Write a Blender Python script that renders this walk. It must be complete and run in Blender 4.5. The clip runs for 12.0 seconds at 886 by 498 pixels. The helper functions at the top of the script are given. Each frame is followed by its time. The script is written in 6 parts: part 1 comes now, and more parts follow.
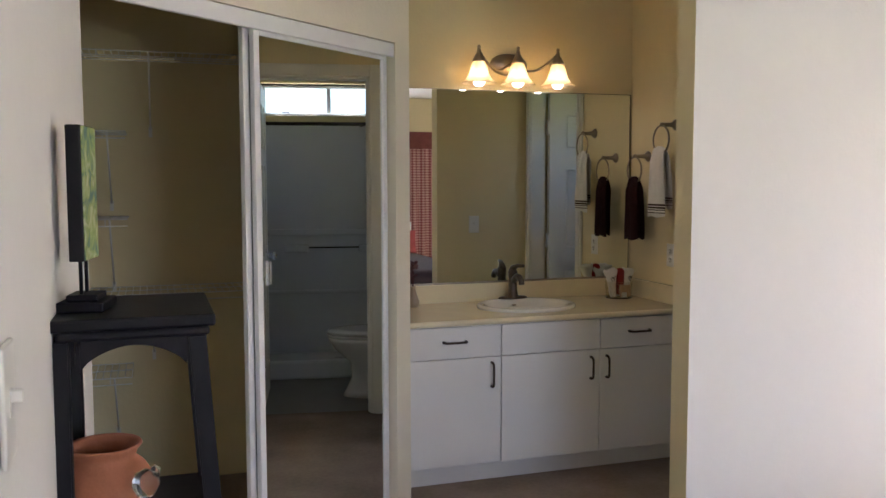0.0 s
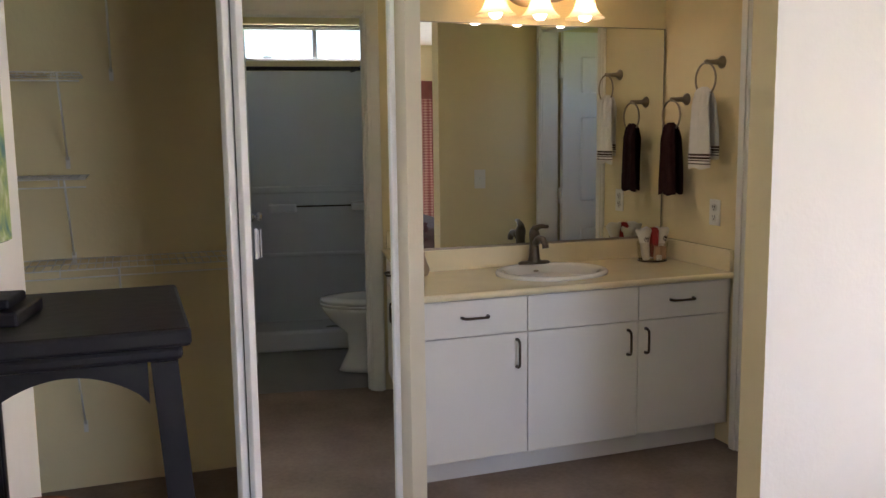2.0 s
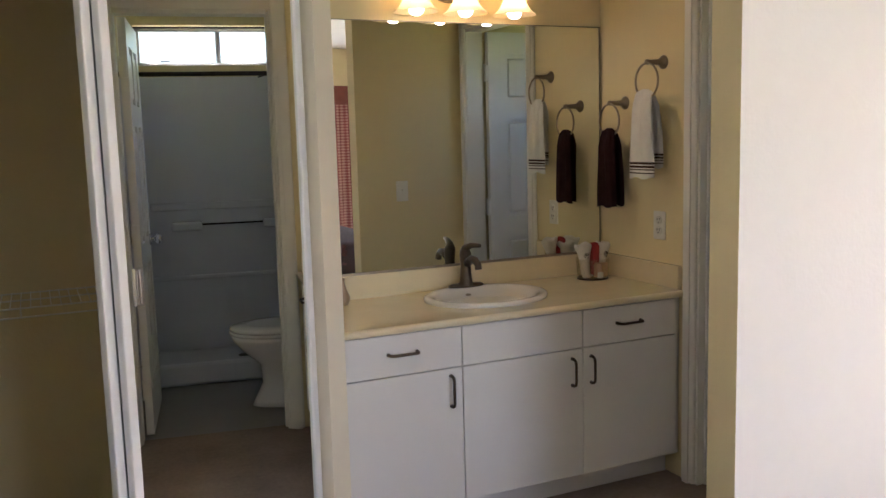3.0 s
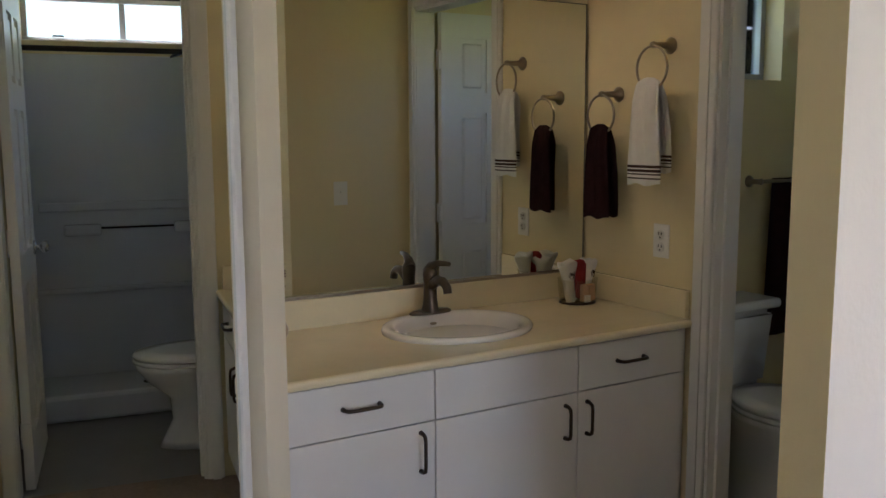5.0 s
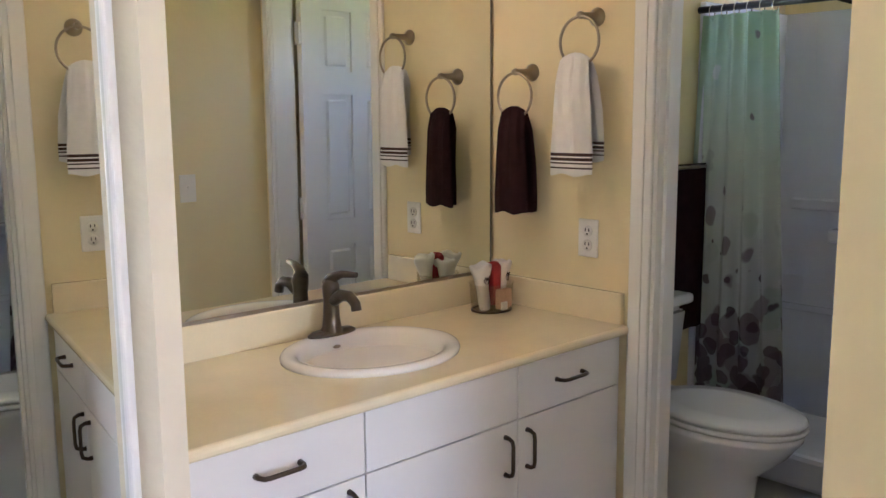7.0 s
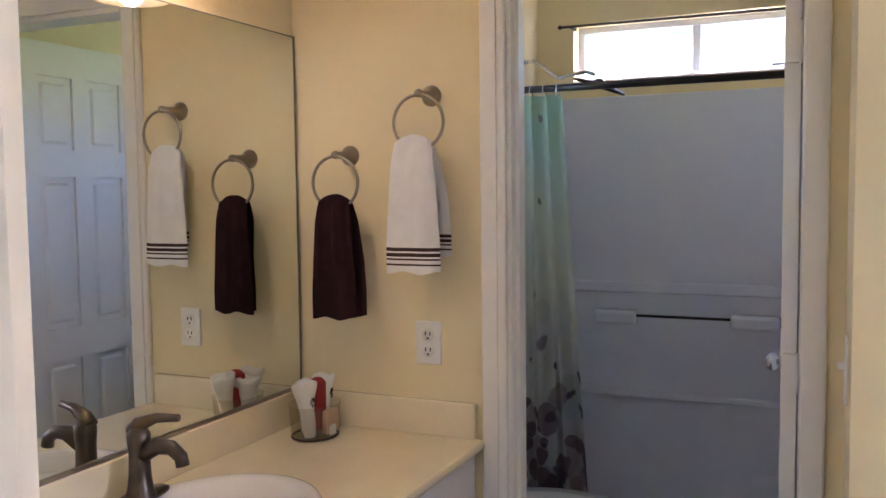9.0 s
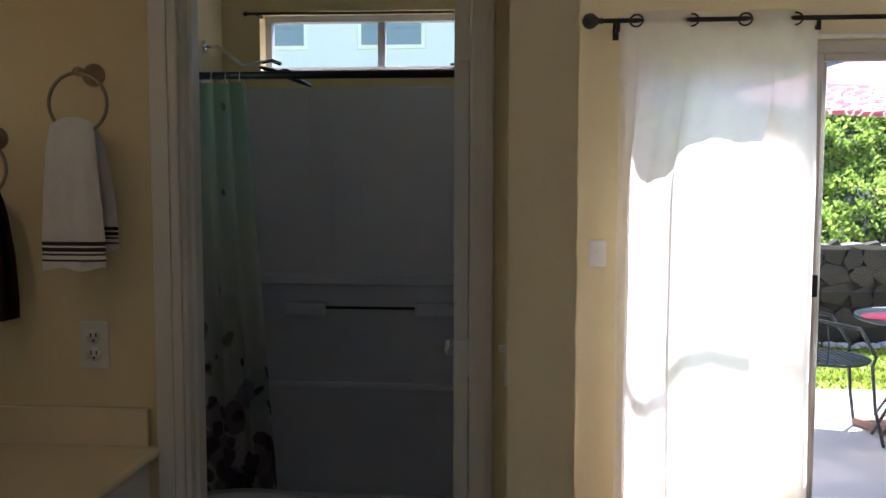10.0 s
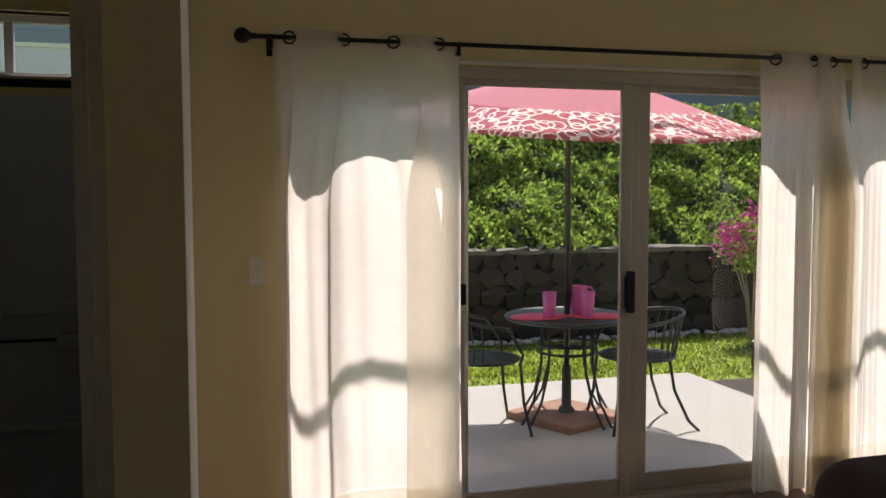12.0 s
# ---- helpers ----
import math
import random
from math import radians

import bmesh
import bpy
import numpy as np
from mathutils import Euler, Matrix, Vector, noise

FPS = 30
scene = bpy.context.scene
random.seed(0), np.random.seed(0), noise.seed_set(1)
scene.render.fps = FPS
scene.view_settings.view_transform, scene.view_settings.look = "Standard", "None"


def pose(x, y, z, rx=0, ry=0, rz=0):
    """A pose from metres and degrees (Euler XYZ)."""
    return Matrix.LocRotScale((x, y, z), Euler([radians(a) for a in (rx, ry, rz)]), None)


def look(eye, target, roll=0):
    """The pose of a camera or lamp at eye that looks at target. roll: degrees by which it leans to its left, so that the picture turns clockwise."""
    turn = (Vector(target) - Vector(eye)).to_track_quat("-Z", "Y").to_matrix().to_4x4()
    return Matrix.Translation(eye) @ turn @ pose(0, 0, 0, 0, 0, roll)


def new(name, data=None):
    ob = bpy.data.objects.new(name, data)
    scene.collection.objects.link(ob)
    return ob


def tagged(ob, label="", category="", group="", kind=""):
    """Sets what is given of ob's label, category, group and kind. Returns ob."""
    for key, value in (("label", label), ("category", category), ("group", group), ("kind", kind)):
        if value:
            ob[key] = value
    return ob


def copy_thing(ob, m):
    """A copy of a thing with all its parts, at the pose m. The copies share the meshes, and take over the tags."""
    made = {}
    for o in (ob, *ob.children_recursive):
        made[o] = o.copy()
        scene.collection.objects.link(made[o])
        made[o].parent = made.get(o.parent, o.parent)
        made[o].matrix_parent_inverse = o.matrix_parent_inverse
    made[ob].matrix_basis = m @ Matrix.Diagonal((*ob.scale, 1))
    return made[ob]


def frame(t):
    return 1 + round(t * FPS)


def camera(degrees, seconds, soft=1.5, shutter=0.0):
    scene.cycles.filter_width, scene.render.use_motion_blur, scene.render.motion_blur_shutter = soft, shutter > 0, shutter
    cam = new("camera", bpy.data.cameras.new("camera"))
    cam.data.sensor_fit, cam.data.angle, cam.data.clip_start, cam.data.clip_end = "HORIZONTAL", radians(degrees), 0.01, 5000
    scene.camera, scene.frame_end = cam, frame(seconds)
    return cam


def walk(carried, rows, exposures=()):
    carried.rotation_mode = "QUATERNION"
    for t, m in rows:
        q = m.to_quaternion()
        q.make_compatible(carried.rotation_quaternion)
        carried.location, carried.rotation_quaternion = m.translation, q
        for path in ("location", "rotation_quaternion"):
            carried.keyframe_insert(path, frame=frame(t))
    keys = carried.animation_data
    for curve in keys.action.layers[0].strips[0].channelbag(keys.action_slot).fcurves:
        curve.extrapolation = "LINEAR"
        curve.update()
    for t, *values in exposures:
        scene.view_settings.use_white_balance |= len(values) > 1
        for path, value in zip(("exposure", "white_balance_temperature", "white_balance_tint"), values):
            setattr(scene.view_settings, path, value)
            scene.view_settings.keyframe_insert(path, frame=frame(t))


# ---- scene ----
cam = camera(53.9, 12.0)
PATH = [
    (0, (0.363, 0.481, 1.381), (0.996, 2.371, 1.222), -0.1),
    (0.5, (0.42, 0.592, 1.388), (0.955, 2.508, 1.18), 0.2),
    (1, (0.372, 0.762, 1.383), (1.009, 2.659, 1.256), 0.0),
    (1.5, (0.346, 0.883, 1.361), (1.037, 2.741, 1.095), -0.6),
    (2, (0.409, 1.046, 1.363), (1.079, 2.912, 1.098), -0.7),
    (2.5, (0.513, 1.239, 1.361), (1.21, 3.096, 1.106), -0.7),
    (3, (0.545, 1.421, 1.386), (1.383, 3.219, 1.127), -1.6),
    (5, (0.687, 2.076, 1.366), (1.699, 3.781, 1.103), -0.3),
    (5.5, (0.694, 2.139, 1.362), (1.79, 3.803, 1.186), 0.3),
    (6, (0.702, 2.284, 1.36), (1.811, 3.937, 1.172), 0.8),
    (6.5, (0.706, 2.451, 1.361), (1.924, 4.011, 1.073), 0.0),
    (8.5, (0.772, 3.122, 1.382), (2.483, 4.152, 1.273), 0.2),
    (9, (0.752, 3.233, 1.402), (2.572, 4.051, 1.268), -0.7),
    (9.5, (0.778, 3.233, 1.406), (2.709, 3.735, 1.272), -0.4),
    (10, (0.807, 3.197, 1.397), (2.795, 3.359, 1.243), 0.1),
    (10.5, (0.81, 3.169, 1.391), (2.799, 3.051, 1.221), 1.0),
    (11, (0.825, 3.138, 1.442), (2.782, 2.779, 1.236), 1.0),
    (11.5, (0.82, 3.115, 1.423), (2.766, 2.674, 1.285), 0.1),
    (12, (0.839, 3.083, 1.432), (2.76, 2.541, 1.297), -0.1),
]
EXPO = [(0, 3.2, 5810, 24), (0.5, 3.5, 5810, 23), (1, 3.5, 5920, 24), (2, 3.55, 5960, 25), (3, 3.55, 5990, 25), (5, 3.1, 5810, 23), (5.5, 3.1, 5810, 23), (6, 3.5, 5630, 25), (6.5, 4.4, 5610, 26), (8.5, 4.5, 5590, 35), (9, 4.4, 5490, 35), (9.4, 4, 5240, 34), (9.7, 2.85, 5450, 23), (10, 2.25, 5700, 25), (10.5, 1.75, 6050, 21), (11, 1.45, 7050, 26), (11.5, 0.85, 6900, 24), (12, 0.58, 6750, 22)]
walk(cam, [(t, look(eye, target, roll)) for t, eye, target, roll in PATH], EXPO)

# ---- world, sun, large lights ----
world = bpy.data.worlds.new("sky")
scene.world = world
world.use_nodes = True
wt = world.node_tree
sky = wt.nodes.new("ShaderNodeTexSky")
sky.sky_type = "NISHITA"
sky.sun_disc = False
sky.sun_elevation = radians(62)
sky.sun_rotation = radians(90)
wt.links.new(sky.outputs["Color"], wt.nodes["Background"].inputs["Color"])
wt.nodes["Background"].inputs["Strength"].default_value = 0.115

SUN_DIR = Vector((0.455, -0.235, 0.88)).normalized()
sun = new("sun", bpy.data.lights.new("sun", "SUN"))
sun.data.energy = 5.0
sun.data.angle = radians(0.5)
sun.data.color = (1.0, 0.95, 0.87)
sun.matrix_world = look(SUN_DIR * 30, (0, 0, 0))


def window_light(name, m, w, h, watts, color):
    lamp = new(name, bpy.data.lights.new(name, "AREA"))
    lamp.data.shape = "RECTANGLE"
    lamp.data.size, lamp.data.size_y = w, h
    lamp.data.energy = watts
    lamp.data.color = color
    lamp.matrix_world = m
    return lamp


window_light("daylight_tub_window", look((4.64, 3.77, 1.99), (3, 3.77, 1.4)), 0.95, 0.22, 0.053, (0.72, 0.84, 1.0))
window_light("daylight_toilet_window", look((3.42, 4.57, 1.76), (3.42, 3.5, 1.3)), 0.45, 0.34, 0.033, (0.72, 0.84, 1.0))
window_light("daylight_bedroom_window", look((2.5, -2.33, 1.45), (2.2, 3, 1.3)), 1.7, 1.2, 5.8, (0.82, 0.91, 1.0))


# ---- materials ----
def material(name, color, rough=0.6, metal=0.0, vary=0.08, scale=6.0, bump=0.0, bump_scale=200.0, spec=0.5, coat=0.0, random_tint=0.0):
    m = bpy.data.materials.new(name)
    m.use_nodes = True
    nt = m.node_tree
    b = nt.nodes["Principled BSDF"]
    b.inputs["Roughness"].default_value = rough
    b.inputs["Metallic"].default_value = metal
    b.inputs["Specular IOR Level"].default_value = spec
    b.inputs["Coat Weight"].default_value = coat
    co = nt.nodes.new("ShaderNodeTexCoord")
    n1 = nt.nodes.new("ShaderNodeTexNoise")
    n1.inputs["Scale"].default_value = scale
    n1.inputs["Detail"].default_value = 8
    nt.links.new(co.outputs["Object"], n1.inputs["Vector"])
    n2 = nt.nodes.new("ShaderNodeTexNoise")
    n2.inputs["Scale"].default_value = scale * 14
    n2.inputs["Detail"].default_value = 4
    nt.links.new(co.outputs["Object"], n2.inputs["Vector"])
    add = nt.nodes.new("ShaderNodeMath")
    add.operation = "MULTIPLY_ADD"
    add.inputs[1].default_value = 0.4
    nt.links.new(n2.outputs["Fac"], add.inputs[0])
    nt.links.new(n1.outputs["Fac"], add.inputs[2])
    ramp = nt.nodes.new("ShaderNodeMapRange")
    ramp.inputs["From Min"].default_value = 0.4
    ramp.inputs["From Max"].default_value = 1.0
    ramp.inputs["To Min"].default_value = 1 - vary
    ramp.inputs["To Max"].default_value = 1 + vary
    nt.links.new(add.outputs[0], ramp.inputs["Value"])
    mul = nt.nodes.new("ShaderNodeVectorMath")
    mul.operation = "SCALE"
    mul.inputs[0].default_value = color
    nt.links.new(ramp.outputs[0], mul.inputs["Scale"])
    src = mul.outputs[0]
    if random_tint:
        oi = nt.nodes.new("ShaderNodeObjectInfo")
        r2 = nt.nodes.new("ShaderNodeMapRange")
        r2.inputs["To Min"].default_value = 1 - random_tint
        r2.inputs["To Max"].default_value = 1 + random_tint
        nt.links.new(oi.outputs["Random"], r2.inputs["Value"])
        mu = nt.nodes.new("ShaderNodeVectorMath")
        mu.operation = "SCALE"
        nt.links.new(src, mu.inputs[0])
        nt.links.new(r2.outputs[0], mu.inputs["Scale"])
        src = mu.outputs[0]
    nt.links.new(src, b.inputs["Base Color"])
    if bump:
        n3 = nt.nodes.new("ShaderNodeTexNoise")
        n3.inputs["Scale"].default_value = bump_scale
        n3.inputs["Detail"].default_value = 3
        nt.links.new(co.outputs["Object"], n3.inputs["Vector"])
        bp = nt.nodes.new("ShaderNodeBump")
        bp.inputs["Strength"].default_value = bump
        bp.inputs["Distance"].default_value = 0.004
        nt.links.new(n3.outputs["Fac"], bp.inputs["Height"])
        nt.links.new(bp.outputs["Normal"], b.inputs["Normal"])
    return m


def bsdf(m):
    return m.node_tree.nodes["Principled BSDF"]


M_WALL = material("cream_wall_paint", (0.80, 0.680, 0.40), 0.75, vary=0.03, scale=1.5, bump=0.25, bump_scale=60)
# Cream paint paled: cool daylight on the bedroom side is put into its colour.
M_WALL_DAYLIT = material("cream_paint_daylit", (0.80, 0.775, 0.725), 0.75, vary=0.03, scale=1.5, bump=0.25, bump_scale=60)
M_CREAM = material("pale_cream_wall_paint", (0.80, 0.725, 0.57), 0.75, vary=0.03, scale=1.5, bump=0.25, bump_scale=60)
M_TRIM = material("white_trim_paint", (0.80, 0.77, 0.70), 0.35, vary=0.03, scale=3)
M_CEIL = material("ceiling_white", (0.80, 0.77, 0.70), 0.9, vary=0.03, bump=0.4, bump_scale=80)
M_CARPET = material("brown_carpet", (0.33, 0.255, 0.21), 1.0, vary=0.28, scale=3.5, bump=1.0, bump_scale=350, spec=0.1)
M_VINYL = material("bathroom_vinyl", (0.25, 0.24, 0.22), 0.35, vary=0.1, scale=5)
M_CAB = material("white_cabinet_laminate", (0.80, 0.77, 0.73), 0.4, vary=0.02, scale=4)
M_CABIN = material("cabinet_shadow_gap", (0.3, 0.27, 0.24), 0.7)
M_COUNTER = material("cream_cultured_marble", (0.86, 0.74, 0.49), 0.14, vary=0.05, scale=9, coat=0.4)
M_BASIN = material("white_porcelain", (0.84, 0.80, 0.74), 0.08, vary=0.01, coat=0.5)
M_TOILET = material("toilet_porcelain", (0.84, 0.84, 0.84), 0.08, vary=0.01, coat=0.5)
M_BRONZE = material("oil_rubbed_bronze", (0.09, 0.065, 0.045), 0.35, 0.85, vary=0.2, scale=20)
M_NICKEL = material("antique_nickel", (0.36, 0.30, 0.23), 0.3, 0.9, vary=0.15, scale=25)
M_FAUCET = material("brushed_bronze_nickel", (0.13, 0.105, 0.082), 0.3, 0.85, vary=0.2, scale=25)
M_CHROME = material("chrome", (0.8, 0.8, 0.82), 0.12, 1.0, vary=0.02)
M_ALU = material("aluminium_frame", (0.56, 0.51, 0.42), 0.4, 0.4, vary=0.05, scale=15)
M_ALUW = material("white_aluminium_frame", (0.80, 0.79, 0.77), 0.35, 0.05, vary=0.04, scale=15)
M_SASH = material("grey_window_aluminium", (0.40, 0.41, 0.42), 0.4, 0.3, vary=0.05, scale=15)
M_BLACK = material("black_plastic", (0.012, 0.012, 0.013), 0.4, vary=0.1)
M_STAND = material("black_stained_wood", (0.009, 0.008, 0.011), 0.5, vary=0.3, scale=14, bump=0.2, bump_scale=40, spec=0.25)
M_TERRA = material("terracotta", (0.42, 0.155, 0.075), 0.75, vary=0.15, scale=12, bump=0.25, bump_scale=90)
M_TOWW = material("white_terry", (0.86, 0.83, 0.77), 1.0, vary=0.05, scale=30, bump=0.9, bump_scale=420, spec=0.1)
M_TOWB = material("dark_brown_terry", (0.035, 0.014, 0.014), 1.0, vary=0.25, scale=30, bump=0.9, bump_scale=420, spec=0.1)
M_STRIPE = material("towel_stripe_brown", (0.07, 0.045, 0.035), 1.0, spec=0.1)
M_PLATE = material("white_plate_plastic", (0.82, 0.79, 0.72), 0.3, vary=0.01)
M_SLOT = material("dark_slot", (0.02, 0.02, 0.02), 0.6)
M_SURR = material("fibreglass_surround", (0.75, 0.76, 0.82), 0.25, vary=0.02, coat=0.2)
# Moulded tile relief of the surround.
_nt = M_SURR.node_tree
_co = _nt.nodes.new("ShaderNodeTexCoord")
_br = _nt.nodes.new("ShaderNodeTexBrick")
_br.offset = 0.0
_br.inputs["Scale"].default_value = 1.0
_br.inputs["Brick Width"].default_value = 0.11
_br.inputs["Row Height"].default_value = 0.11
_br.inputs["Mortar Size"].default_value = 0.002
_br.inputs["Color1"].default_value = (1, 1, 1, 1)
_br.inputs["Color2"].default_value = (1, 1, 1, 1)
_br.inputs["Mortar"].default_value = (0, 0, 0, 1)
_bp = _nt.nodes.new("ShaderNodeBump")
_bp.inputs["Strength"].default_value = 0.35
_bp.inputs["Distance"].default_value = 0.003
_sep = _nt.nodes.new("ShaderNodeSeparateXYZ")
_com = _nt.nodes.new("ShaderNodeCombineXYZ")
_nt.links.new(_co.outputs["Object"], _sep.inputs[0])
_nt.links.new(_sep.outputs["Y"], _com.inputs["X"])
_nt.links.new(_sep.outputs["Z"], _com.inputs["Y"])
_nt.links.new(_com.outputs[0], _br.inputs["Vector"])
_nt.links.new(_br.outputs["Color"], _bp.inputs["Height"])
_nt.links.new(_bp.outputs["Normal"], bsdf(M_SURR).inputs["Normal"])
M_ROD = material("dark_rod", (0.02, 0.015, 0.012), 0.4, 0.3)
M_WIRE = material("white_wire_coating", (0.80, 0.77, 0.70), 0.4)
M_IRON = material("wrought_iron", (0.055, 0.062, 0.060), 0.4, 0.3, vary=0.3, scale=30)
M_CONC = material("patio_concrete", (0.38, 0.36, 0.335), 0.9, vary=0.1, scale=2.5, bump=0.4, bump_scale=120)
M_STONE = material("lava_stone", (0.036, 0.028, 0.024), 0.95, vary=0.5, scale=11, bump=0.45, bump_scale=16, random_tint=0.45)
M_MORTAR = material("lava_mortar", (0.024, 0.020, 0.018), 0.95, vary=0.3, scale=9, bump=1.0, bump_scale=60)
M_BASEST = material("umbrella_base_stone", (0.28, 0.15, 0.10), 0.8, vary=0.25, scale=14, bump=0.4, bump_scale=60)
M_PINK = material("translucent_pink_plastic", (0.86, 0.20, 0.58), 0.25, vary=0.02)
bsdf(M_PINK).inputs["Transmission Weight"].default_value = 0.25
M_MAT = material("pink_placemat", (0.75, 0.10, 0.16), 0.7, vary=0.12, scale=30)
M_SOIL = material("mulch", (0.055, 0.045, 0.038), 1.0, vary=0.5, scale=20, bump=1.0, bump_scale=60)
M_FLOWER = material("magenta_flower", (0.75, 0.03, 0.42), 0.6, vary=0.2)
M_BED = material("dark_plum_bedding", (0.045, 0.025, 0.025), 0.95, vary=0.2, scale=12, bump=0.4, bump_scale=200)


def leafy(name, color, trans):
    m = material(name, color, 0.5, vary=0.35, scale=4)
    nt = m.node_tree
    geo = nt.nodes.new("ShaderNodeNewGeometry")
    r = nt.nodes.new("ShaderNodeMapRange")
    r.inputs["To Min"].default_value = 0.35
    r.inputs["To Max"].default_value = 1.8
    nt.links.new(geo.outputs["Random Per Island"], r.inputs["Value"])
    b = bsdf(m)
    src = b.inputs["Base Color"].links[0].from_socket
    mu = nt.nodes.new("ShaderNodeVectorMath")
    mu.operation = "SCALE"
    nt.links.new(src, mu.inputs[0])
    nt.links.new(r.outputs[0], mu.inputs["Scale"])
    nt.links.new(mu.outputs[0], b.inputs["Base Color"])
    tr = nt.nodes.new("ShaderNodeBsdfTranslucent")
    nt.links.new(mu.outputs[0], tr.inputs["Color"])
    mix = nt.nodes.new("ShaderNodeMixShader")
    mix.inputs["Fac"].default_value = trans
    nt.links.new(b.outputs[0], mix.inputs[1])
    nt.links.new(tr.outputs[0], mix.inputs[2])
    nt.links.new(mix.outputs[0], nt.nodes["Material Output"].inputs["Surface"])
    return m


M_LEAF = leafy("hedge_leaf", (0.23, 0.33, 0.055), 0.5)
M_GRASS = leafy("lawn_grass", (0.27, 0.34, 0.045), 0.5)
M_LAWN = material("lawn_soil", (0.20, 0.26, 0.045), 0.95, vary=0.25, scale=4, bump=0.5, bump_scale=90)


def sheer(name, color, trans, clear):
    m = material(name, color, 0.9, vary=0.04, scale=18, bump=0.15, bump_scale=300, spec=0.1)
    nt = m.node_tree
    b = bsdf(m)
    src = b.inputs["Base Color"].links[0].from_socket
    tr = nt.nodes.new("ShaderNodeBsdfTranslucent")
    nt.links.new(src, tr.inputs["Color"])
    mix = nt.nodes.new("ShaderNodeMixShader")
    mix.inputs["Fac"].default_value = trans
    nt.links.new(b.outputs[0], mix.inputs[1])
    nt.links.new(tr.outputs[0], mix.inputs[2])
    cl = nt.nodes.new("ShaderNodeBsdfTransparent")
    mix2 = nt.nodes.new("ShaderNodeMixShader")
    mix2.inputs["Fac"].default_value = clear
    nt.links.new(mix.outputs[0], mix2.inputs[1])
    nt.links.new(cl.outputs[0], mix2.inputs[2])
    nt.links.new(mix2.outputs[0], nt.nodes["Material Output"].inputs["Surface"])
    return m


M_SHEER = sheer("cream_sheer_linen", (0.94, 0.91, 0.84), 0.88, 0.10)


def glass(name, tint=(1, 1, 1), rough=0.0):
    m = bpy.data.materials.new(name)
    m.use_nodes = True
    nt = m.node_tree
    nt.nodes.remove(nt.nodes["Principled BSDF"])
    cl = nt.nodes.new("ShaderNodeBsdfTransparent")
    cl.inputs["Color"].default_value = (*tint, 1)
    gl = nt.nodes.new("ShaderNodeBsdfGlossy")
    gl.inputs["Roughness"].default_value = rough
    fr = nt.nodes.new("ShaderNodeFresnel")
    fr.inputs["IOR"].default_value = 1.45
    mix = nt.nodes.new("ShaderNodeMixShader")
    nt.links.new(fr.outputs[0], mix.inputs["Fac"])
    nt.links.new(cl.outputs[0], mix.inputs[1])
    nt.links.new(gl.outputs[0], mix.inputs[2])
    nt.links.new(mix.outputs[0], nt.nodes["Material Output"].inputs["Surface"])
    return m


M_GLASS = glass("window_glass", (0.93, 0.96, 0.95))
M_MIRROR = bpy.data.materials.new("mirror_silver")
M_MIRROR.use_nodes = True
bsdf(M_MIRROR).inputs["Base Color"].default_value = (0.80, 0.83, 0.80, 1)
bsdf(M_MIRROR).inputs["Metallic"].default_value = 1.0
bsdf(M_MIRROR).inputs["Roughness"].default_value = 0.005


def glow(name, color, strength):
    m = bpy.data.materials.new(name)
    m.use_nodes = True
    b = bsdf(m)
    b.inputs["Base Color"].default_value = (*color, 1)
    b.inputs["Emission Color"].default_value = (*color, 1)
    b.inputs["Emission Strength"].default_value = strength
    return m


M_BULB = glow("lit_bulb", (1.0, 0.85, 0.64), 1.75)


# ---- mesh helpers ----
def box(bm, x0, y0, z0, x1, y1, z1, m=None):
    made = bmesh.ops.create_cube(bm, size=1.0)["verts"]
    t = Matrix.Translation(((x0 + x1) / 2, (y0 + y1) / 2, (z0 + z1) / 2)) @ Matrix.Diagonal((abs(x1 - x0), abs(y1 - y0), abs(z1 - z0), 1))
    bmesh.ops.transform(bm, matrix=(m or Matrix()) @ t, verts=made)
    return made


def soft_box(x0, y0, z0, x1, y1, z1, r=0.004, seg=2):
    bm = bmesh.new()
    box(bm, x0, y0, z0, x1, y1, z1)
    bmesh.ops.bevel(bm, geom=bm.edges[:], offset=r, segments=seg, affect="EDGES", profile=0.5)
    return bm


def tube(bm, pts, r, seg=8, closed=False):
    """A round bar along points; r is a number or one radius a point."""
    pts = [Vector(p) for p in pts]
    n = len(pts)
    rs = r if isinstance(r, (list, tuple)) else [r] * n
    rings = []
    side = None
    for i, p in enumerate(pts):
        a = pts[(i - 1) % n] if (i or closed) else p
        b = pts[(i + 1) % n] if (i < n - 1 or closed) else p
        d = (b - a).normalized()
        if side is None:
            side = d.orthogonal().normalized()
        side = (side - d * side.dot(d)).normalized()
        up = d.cross(side)
        rings.append([bm.verts.new(p + (side * math.cos(k * 2 * math.pi / seg) + up * math.sin(k * 2 * math.pi / seg)) * rs[i]) for k in range(seg)])
    for i in range(n if closed else n - 1):
        a, b = rings[i], rings[(i + 1) % n]
        for k in range(seg):
            f = bm.faces.new((a[k], a[(k + 1) % seg], b[(k + 1) % seg], b[k]))
            f.smooth = True
    if not closed:
        bm.faces.new(rings[0][::-1])
        bm.faces.new(rings[-1])


